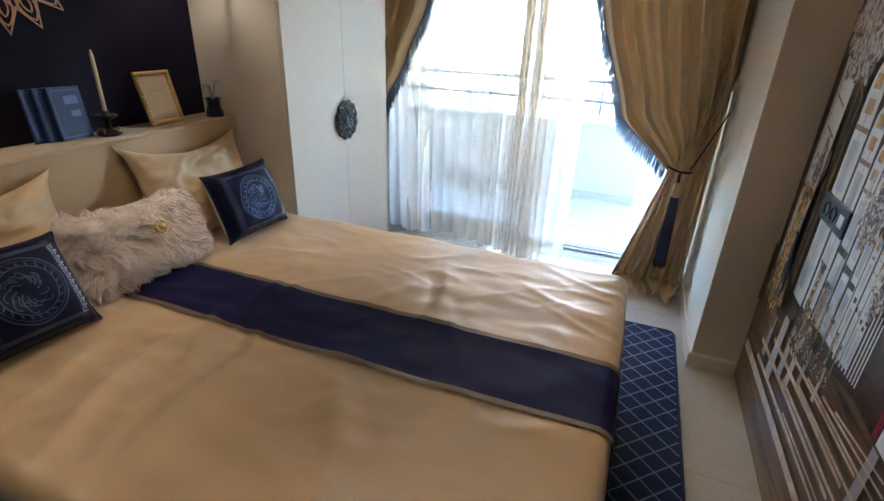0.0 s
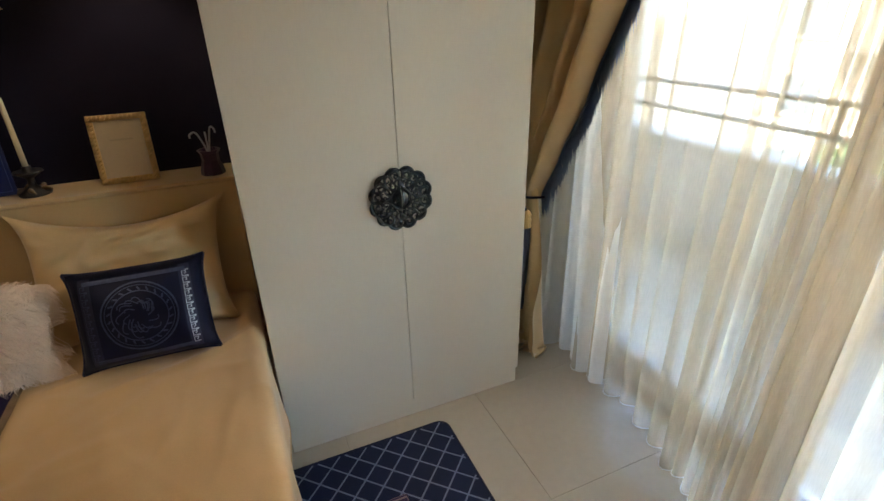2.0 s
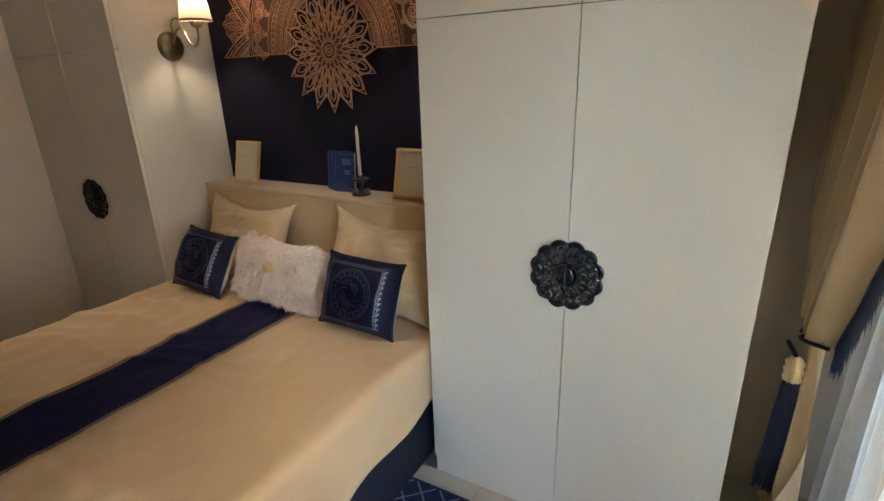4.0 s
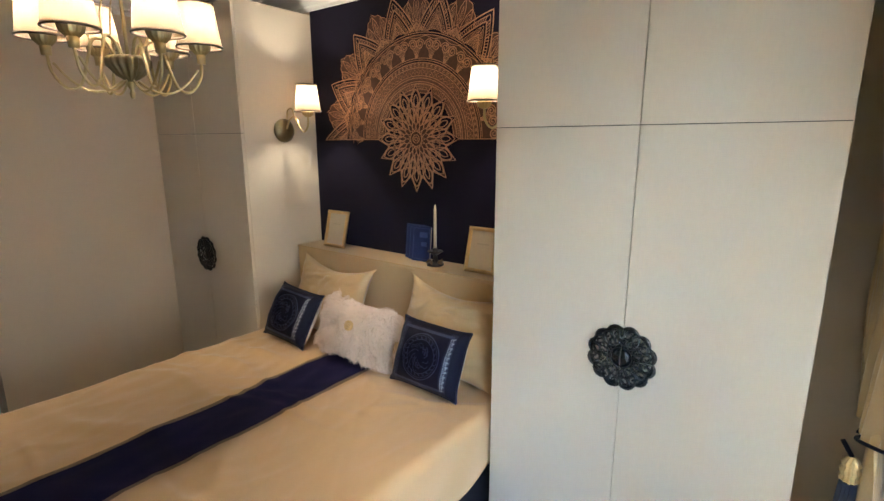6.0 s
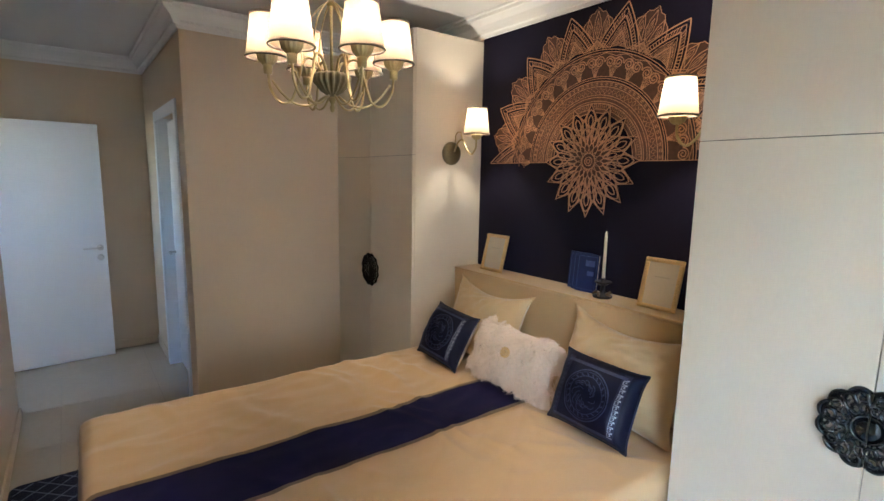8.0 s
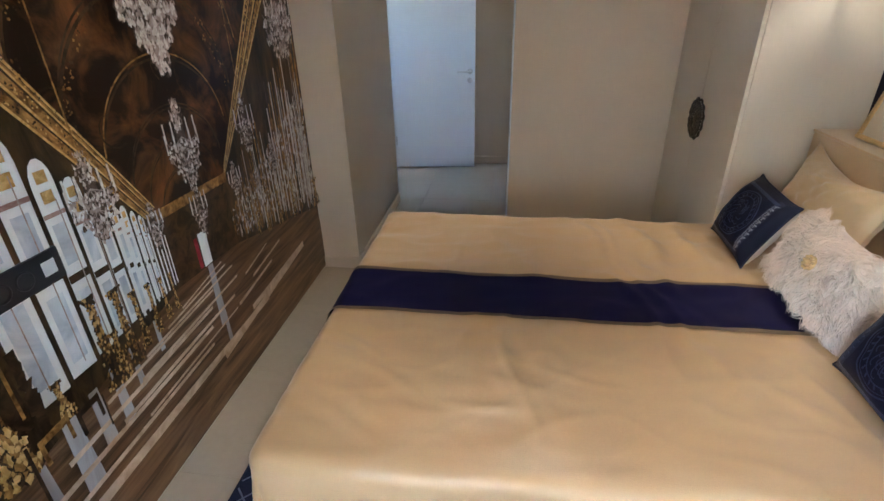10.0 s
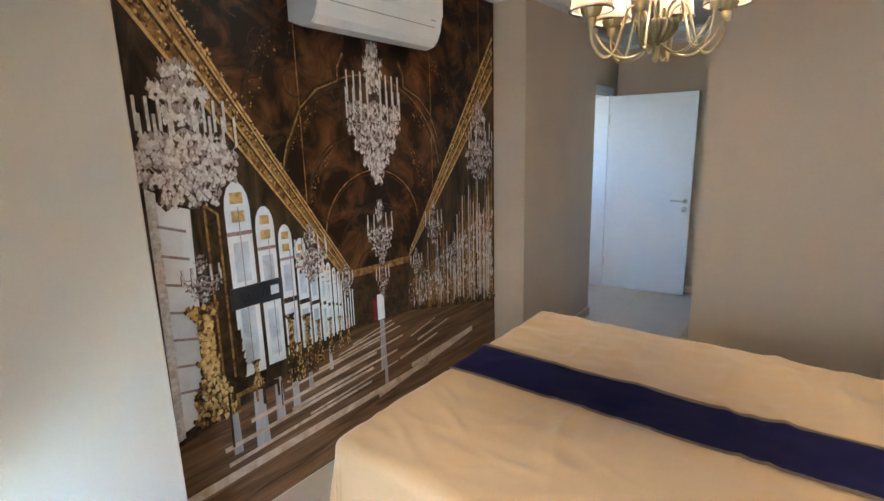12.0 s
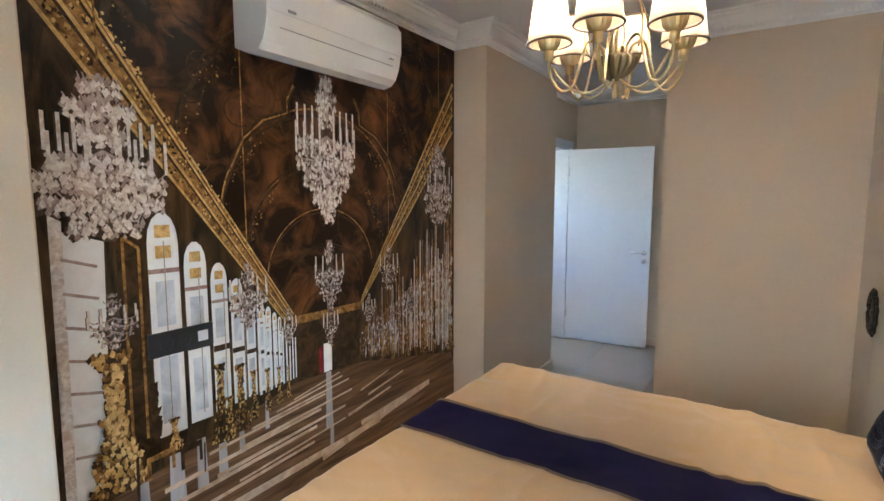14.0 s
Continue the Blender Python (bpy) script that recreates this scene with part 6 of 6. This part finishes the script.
while y > 1.30:
    d = y - VP[0]
    vst.append([(y, VP[1] - d * 0.12), (y - d * 0.03, VP[1] - d * 0.12), (y - d * 0.03, VP[1] + d * 0.8), (y, VP[1] + d * 0.8)])
    y -= d * 0.07
show("printed_muntin", [q for y_ in (1.884, 1.757, 1.655, 1.565) for q in strip([(y_, 0.62), (y_ - 0.002, 1.32 - (1.884 - y_) * 0.95)], 0.004)], "mu_crys_b")
show("printed_far_window", vst, "mu_white", "far window slit", True)

# marble pilaster at the near end
show("printed_pilaster", [[(2.215, 0.45), (2.10, 0.48), (2.075, 1.33), (2.205, 1.37)]], "mu_white", "white marble pilaster")
show("printed_pilaster", [[(2.235, 0.42), (2.205, 0.43), (2.19, 1.40), (2.225, 1.42)]], "mu_crys_a", "pale marble edge")
show("printed_vein", [p for k in range(7) for p in strip([(2.20, 0.62 + 0.11 * k), (2.10, 0.60 + 0.108 * k)], 0.010)], "mu_crys_b")
show("printed_pilaster", [[(2.045, 0.55), (1.96, 0.56), (1.955, 1.36), (2.04, 1.42)]], "mu_umber", "dark pier")
show("printed_pier_frame", strip([(2.025, 0.60), (2.02, 1.34), (1.97, 1.30), (1.975, 0.60)], 0.010), "mu_gold")
show("printed_base", [[(2.309, 0.36), (2.235, 0.38), (2.235, 0.62), (2.309, 0.64)]], "mu_umber")

# mirror wall: upright glints
a_, b_, c_, d_ = [], [], [], []
for k in range(240):
    y = 0.85 - 0.93 * R6.random() ** 0.8
    d = VP[0] - y
    zb = VP[1] - d * R6.uniform(0.10, 0.22)
    zt = zb + d * R6.uniform(0.10, 0.95)
    w = 0.004 + 0.010 * d * R6.random()
    R6.choice((a_, b_, c_, c_, d_, d_, d_)).append([(y, zb), (y - w, zb), (y - w * 0.9, zt), (y, zt)])
for k in range(1700):
    y = 0.86 - 0.94 * R6.random() ** 0.8
    d = VP[0] - y
    z = VP[1] + d * R6.uniform(-0.12, 0.42)
    R6.choice((a_, b_, c_, d_, d_)).append(flake(y, z, R6.uniform(0.003, 0.011) * (0.5 + d), 1.8))
show("printed_glint", c_, "mu_crys_c")
show("printed_glint", d_, "mu_gold", "gold mirror glints")
show("printed_glint", b_, "mu_crys_b")
show("printed_glint", a_, "mu_crys_a", "bright mirror glints")
show("printed_figure", [flake(0.135, z, 0.022, 1.6) for z in np.linspace(0.56, 0.80, 9)] + [flake(0.80, z, 0.02, 1.4) for z in (0.60, 0.63, 0.66)], "mu_umber")

# light on the floor
st1, st2 = [], []
for z, y0, y1, w in ((0.178, 2.25, 0.70, 0.045), (0.262, 0.86, 0.20, 0.03), (0.245, 2.05, 1.20, 0.02), (0.32, 2.06, 1.18, 0.022), (0.36, 1.72, 0.98, 0.018), (0.40, 1.93, 1.15, 0.02), (0.345, 0.96, 0.60, 0.018),
                     (0.435, 1.60, 0.93, 0.015), (0.47, 1.75, 1.12, 0.014), (0.50, 1.55, 0.95, 0.012), (0.41, 0.80, 0.48, 0.014), (0.53, 1.42, 1.0, 0.010), (0.455, 0.86, 0.62, 0.010), (0.555, 1.32, 1.02, 0.008), (0.29, 1.62, 0.98, 0.012)):
    st1 += strip([(y0, z - 0.03), (y1, z + 0.02)], w, w * 0.7)
for y, w, z0, z1 in ((1.88, 0.05, 0.22, 0.50), (1.78, 0.035, 0.30, 0.52), (1.69, 0.03, 0.32, 0.54), (1.60, 0.02, 0.38, 0.55), (1.095, 0.035, 0.30, 0.60), (1.08, 0.02, 0.20, 0.35), (1.47, 0.016, 0.44, 0.57), (2.0, 0.03, 0.25, 0.44)):
    st2.append([(y + w * 0.7, z0), (y - w * 0.7, z0), (y - w / 2, z1), (y + w / 2, z1)])
st1 += strip([(1.15, 0.158), (0.6, 0.225), (0.2, 0.272)], 0.04, 0.03)
show("printed_reflection", st2, "mu_streak2", "pale window reflection", True)
show("printed_sun_patch", st1, "mu_streak", "long sun patch on the parquet", True)


# crystal chandeliers
def pendant(y, z, h):
    """A hanging drop of glass."""
    w = h * R6.uniform(0.26, 0.42)
    k = R6.uniform(-0.15, 0.15) * h
    return [(y, z), (y + w, z - h * 0.68), (y + k, z - h), (y - w, z - h * 0.68)]


def crystal_lamp(cy, zt, zb, hw, n, chain=True, dim=False, tiers=False):
    """A printed crystal lamp: stem, tiers of bowed arms with candles, and glass drops hung from every tier."""
    H = zt - zb
    A, B, C, G, arms = [], [], [], [], []
    if chain:
        G += strip([(cy, zt), (cy + 0.002, MZ1)], 0.005 + hw * 0.01)
    levels = ((0.04, 0.30), (0.16, 0.52), (0.30, 0.36), (0.46, 0.80), (0.56, 1.0), (0.68, 0.92), (0.80, 0.55)) if tiers else \
             ((0.04, 0.20), (0.14, 0.36), (0.26, 0.28), (0.44, 0.95), (0.55, 1.0), (0.67, 0.78), (0.78, 0.50), (0.88, 0.24))
    total = sum(q for _, q in levels)
    bar = 0.0024 + hw * 0.016
    for v, q in levels:
        half, z = hw * q, zt - v * H
        for sd in np.linspace(-1, 1, 9 if hw > 0.1 else 5):
            e = cy + half * sd
            arms += strip([(cy, z + 0.02 * H), (cy + half * sd * 0.45, z - 0.045 * H), (cy + half * sd * 0.85, z - 0.035 * H), (e, z + 0.01 * H)], bar * 0.8)
            if 0.4 < v < 0.62 and abs(sd) > 0.2:
                A.append([(e - bar, z), (e + bar, z), (e + bar, z + 0.20 * H), (e - bar, z + 0.20 * H)])
                C.append([(e + bar, z), (e + 1.8 * bar, z), (e + 1.8 * bar, z + 0.19 * H), (e + bar, z + 0.19 * H)])
        for k in range(int(n * q / total * 0.62)):
            t = R6.uniform(-1, 1)
            sag = 0.05 * H * math.sqrt(1 - t * t) * R6.uniform(-0.6, 1.0)
            h = (0.010 + hw * 0.082) * R6.uniform(0.45, 1.25)
            y, z2 = cy + half * t, z - sag - R6.uniform(0, 0.075) * H
            p = pendant(y, z2, h)
            R6.choice((A, A, B, B, B, C, C)).append(p)
            if R6.random() < 0.4:
                C.append([(a + 0.3 * h, b - 0.12 * h) for a, b in p])
    core = [(cy - hw * 0.10, zt - 0.95 * H), (cy + hw * 0.10, zt - 0.95 * H), (cy + hw * 0.42, zt - 0.66 * H), (cy + hw * 0.10, zt - 0.10 * H), (cy - hw * 0.10, zt - 0.10 * H), (cy - hw * 0.42, zt - 0.66 * H)]
    show("printed_chandelier", [core] + C, "mu_crys_c", "shadowed crystal")
    if G:
        show("printed_chain", G, "mu_gold")
    show("printed_arm", arms, "mu_crys_b", "bowed glass arms")
    show("printed_chandelier", B, "mu_crys_b")
    show("printed_chandelier", A if not dim else A[::2], "mu_crys_a", "glinting crystal chandelier")


crystal_lamp(2.06, 1.89, 1.30, 0.20, 2600, tiers=True)
crystal_lamp(1.075, 2.10, 1.37, 0.19, 2400)
crystal_lamp(1.076, 1.29, 0.93, 0.095, 480, False)
crystal_lamp(1.078, 0.97, 0.73, 0.05, 120, False)
crystal_lamp(1.545, 1.215, 0.925, 0.09, 460)
crystal_lamp(1.345, 0.98, 0.80, 0.045, 110, False)
crystal_lamp(0.62, 1.24, 0.95, 0.08, 220, True)
crystal_lamp(0.11, 1.86, 1.29, 0.16, 1700, True, True, True)
crystal_lamp(0.80, 0.97, 0.80, 0.05, 110, False)
crystal_lamp(2.07, 1.16, 0.95, 0.075, 160, False)
crystal_lamp(0.42, 0.98, 0.78, 0.06, 130, False, True)


# gilded candelabra along the walls
def gilt_stand(cy, z0, z1, hw, n):
    H = z1 - z0
    A, B, C = [], [], []
    for k in range(n):
        v = R6.random()
        half = hw * (1.0 if v < 0.12 else 0.62 - 0.25 * math.cos(v * 14) if v < 0.55 else 0.30 if v < 0.88 else 0.30 + 4.5 * (v - 0.88))
        R6.choice((A, B, B, C, C, C)).append(flake(cy + half * R6.uniform(-1, 1), z0 + v * H, hw * 0.11 + 0.0025, 1.3))
    core = [(0.9, 0.0), (0.9, 0.10), (0.45, 0.14), (0.42, 0.30), (0.62, 0.40), (0.5, 0.55), (0.30, 0.66), (0.42, 0.72), (0.26, 0.78), (0.2, 0.88), (0.75, 0.97), (0.8, 1.0)]
    show("printed_gilt_stand", [[(cy + hw * a * 0.7, z0 + H * v), (cy - hw * a * 0.7, z0 + H * v), (cy - hw * b * 0.7, z0 + H * w), (cy + hw * b * 0.7, z0 + H * w)] for (a, v), (b, w) in zip(core, core[1:])], "mu_panel")
    show("printed_gilt_stand", C, "mu_umber")
    show("printed_gilt_stand", B, "mu_gold")
    show("printed_gilt_stand", A, "mu_gold2", "gilded candelabrum stand")


gilt_stand(2.085, 0.455, 0.95, 0.09, 900)
for cy, z0, z1, hw in ((1.70, 0.475, 0.81, 0.045), (1.61, 0.49, 0.785, 0.04), (1.665, 0.48, 0.66, 0.03), (1.55, 0.52, 0.74, 0.024), (1.48, 0.535, 0.73, 0.02), (1.42, 0.55, 0.72, 0.016), (1.37, 0.56, 0.71, 0.013),
                       (-0.02, 0.45, 0.62, 0.05), (0.30, 0.50, 0.72, 0.03), (0.48, 0.53, 0.72, 0.025), (0.62, 0.55, 0.70, 0.02), (0.72, 0.57, 0.69, 0.015), (1.90, 0.53, 0.66, 0.03)):
    gilt_stand(cy, z0, z1, hw, 220)
show("printed_bust", [flake(1.965, z, 0.032, 1.3) for z in np.linspace(0.55, 0.80, 9)], "mu_umber", "dark pedestal and vase")
bench = []
for y0, y1, zt in ((2.005, 1.905, 0.545), (1.885, 1.80, 0.53)):
    bench += [[(y0, zt), (y1, zt + 0.01), (y1, zt - 0.015), (y0, zt - 0.02)], [(y0, zt), (y0 - 0.014, zt), (y0 - 0.014, zt - 0.085), (y0, zt - 0.085)], [(y1 + 0.012, zt), (y1, zt), (y1, zt - 0.075), (y1 + 0.012, zt - 0.075)]]
show("printed_bench", bench[:3], "mu_gold", "gilded bench")
show("printed_bench", bench[3:], "mu_umber", "dark bench")
show("printed_post", strip([(2.035, 0.56), (2.04, 0.315)], 0.010) + strip([(1.79, 0.52), (1.793, 0.40)], 0.006), "mu_umber")
# ---- the view over the balcony ----
bld = struct(thing("apartment_building", "pale apartment building across the street with balconies", "building"))
part("wall", boxes((-16, 12, 24, 34, -7, 13)), "facade", bld)
part("roof", boxes((-16.3, 12.3, 23.7, 34.3, 13, 13.4)), "facade", bld)
for fl in range(6):
    for k in range(9):
        x = -14.5 + 3.1 * k
        z = -5.6 + 3.0 * fl
        wn_ = part("window", boxes((x, x + 1.5, 23.93, 24.02, z, z + 1.5)), "window_dark", bld)
        part("sill", boxes((x - 0.1, x + 1.6, 23.8, 23.95, z - 0.12, z)), "facade", wn_)
        if k % 2:
            part("balcony", boxes((x - 0.8, x + 2.2, 22.9, 23.93, z - 0.5, z + 0.45), bevel=0.03), "facade", bld)
struct(part("ground", boxes((-400, 400, 5.2, 900, -7.2, -7.0)), "ground"), "dry open ground below", "ground")


def tree(x, y, h, seed):
    t = thing("tree", "leafy street tree beyond the balcony", "tree", pose(x, y, -7), "street trees")
    part("trunk", tube(bmesh.new(), [(0, 0, 0), (0.1, 0, h * 0.4), (0.0, 0.1, h * 0.7)], [0.22, 0.16, 0.07], 8), "bark", t)
    rnd = random.Random(seed)
    vs, fs = [], []
    for k in range(1500):
        a, b = rnd.uniform(0, 2 * PI), math.acos(rnd.uniform(-1, 1))
        r = h * 0.33 * rnd.random() ** 0.4 * (0.8 + 0.4 * noise.noise(Vector((math.cos(a) * 2, math.sin(a) * 2, b + seed))))
        c = Vector((r * math.sin(b) * math.cos(a), r * math.sin(b) * math.sin(a), h * 0.7 + r * math.cos(b) * 0.85))
        u = Vector((rnd.uniform(-1, 1), rnd.uniform(-1, 1), rnd.uniform(-1, 1))).normalized() * 0.16
        v = u.orthogonal().normalized() * 0.12
        o = len(vs)
        vs += [c - u, c + v, c + u, c - v]
        fs.append((o, o + 1, o + 2, o + 3))
    tagged(raw("crown", vs, fs, "leaf", t), kind="stuff")


for x, y, h, s in ((-7.5, 17, 5.4, 1), (-2.6, 19, 4.6, 2), (3.4, 18, 5.2, 3), (8.0, 16, 5.0, 4)):
    tree(x, y, h, s)

# ---- floor tiles ----
floor_set = struct(new("floor"), "polished beige floor tiles with fine joints", "floor")
TS, G = 0.60, 0.0007
tile_me = bpy.data.meshes.new("tile")
bm = boxes((G, TS - G, G, TS - G, -0.006, 0.0))
top = [e for e in bm.edges if all(abs(v.co.z) < 1e-5 for v in e.verts)]
bmesh.ops.bevel(bm, geom=top, offset=0.0007, segments=1, affect="EDGES")
bm.to_mesh(tile_me)
bm.free()
tile_me.materials.append(M["tile"])
GX, GY = -1.045, 2.785
for i in range(-3, 5):
    for j in range(-10, 2):
        x, y = GX + i * TS, GY + j * TS
        if x > XM + 1.4 or x < XW - TS or y > 3.62 or y < YE - TS:
            continue
        ob = new("tile", tile_me)
        ob.parent = floor_set
        ob.location = (x, y, 0)
bt = bpy.data.meshes.new("balcony_tile")
bm = boxes((0.002, 0.448, 0.002, 0.448, -0.03, -0.022))
bm.to_mesh(bt)
bm.free()
bt.materials.append(M["out_tile"])
bset = struct(new("balcony_tiling"), "pale square balcony tiles", "floor")
for i in range(-4, 4):
    for j in range(3):
        ob = new("tile", bt)
        ob.parent = bset
        ob.location = (-0.9 + i * 0.45, 3.62 + j * 0.45, 0)
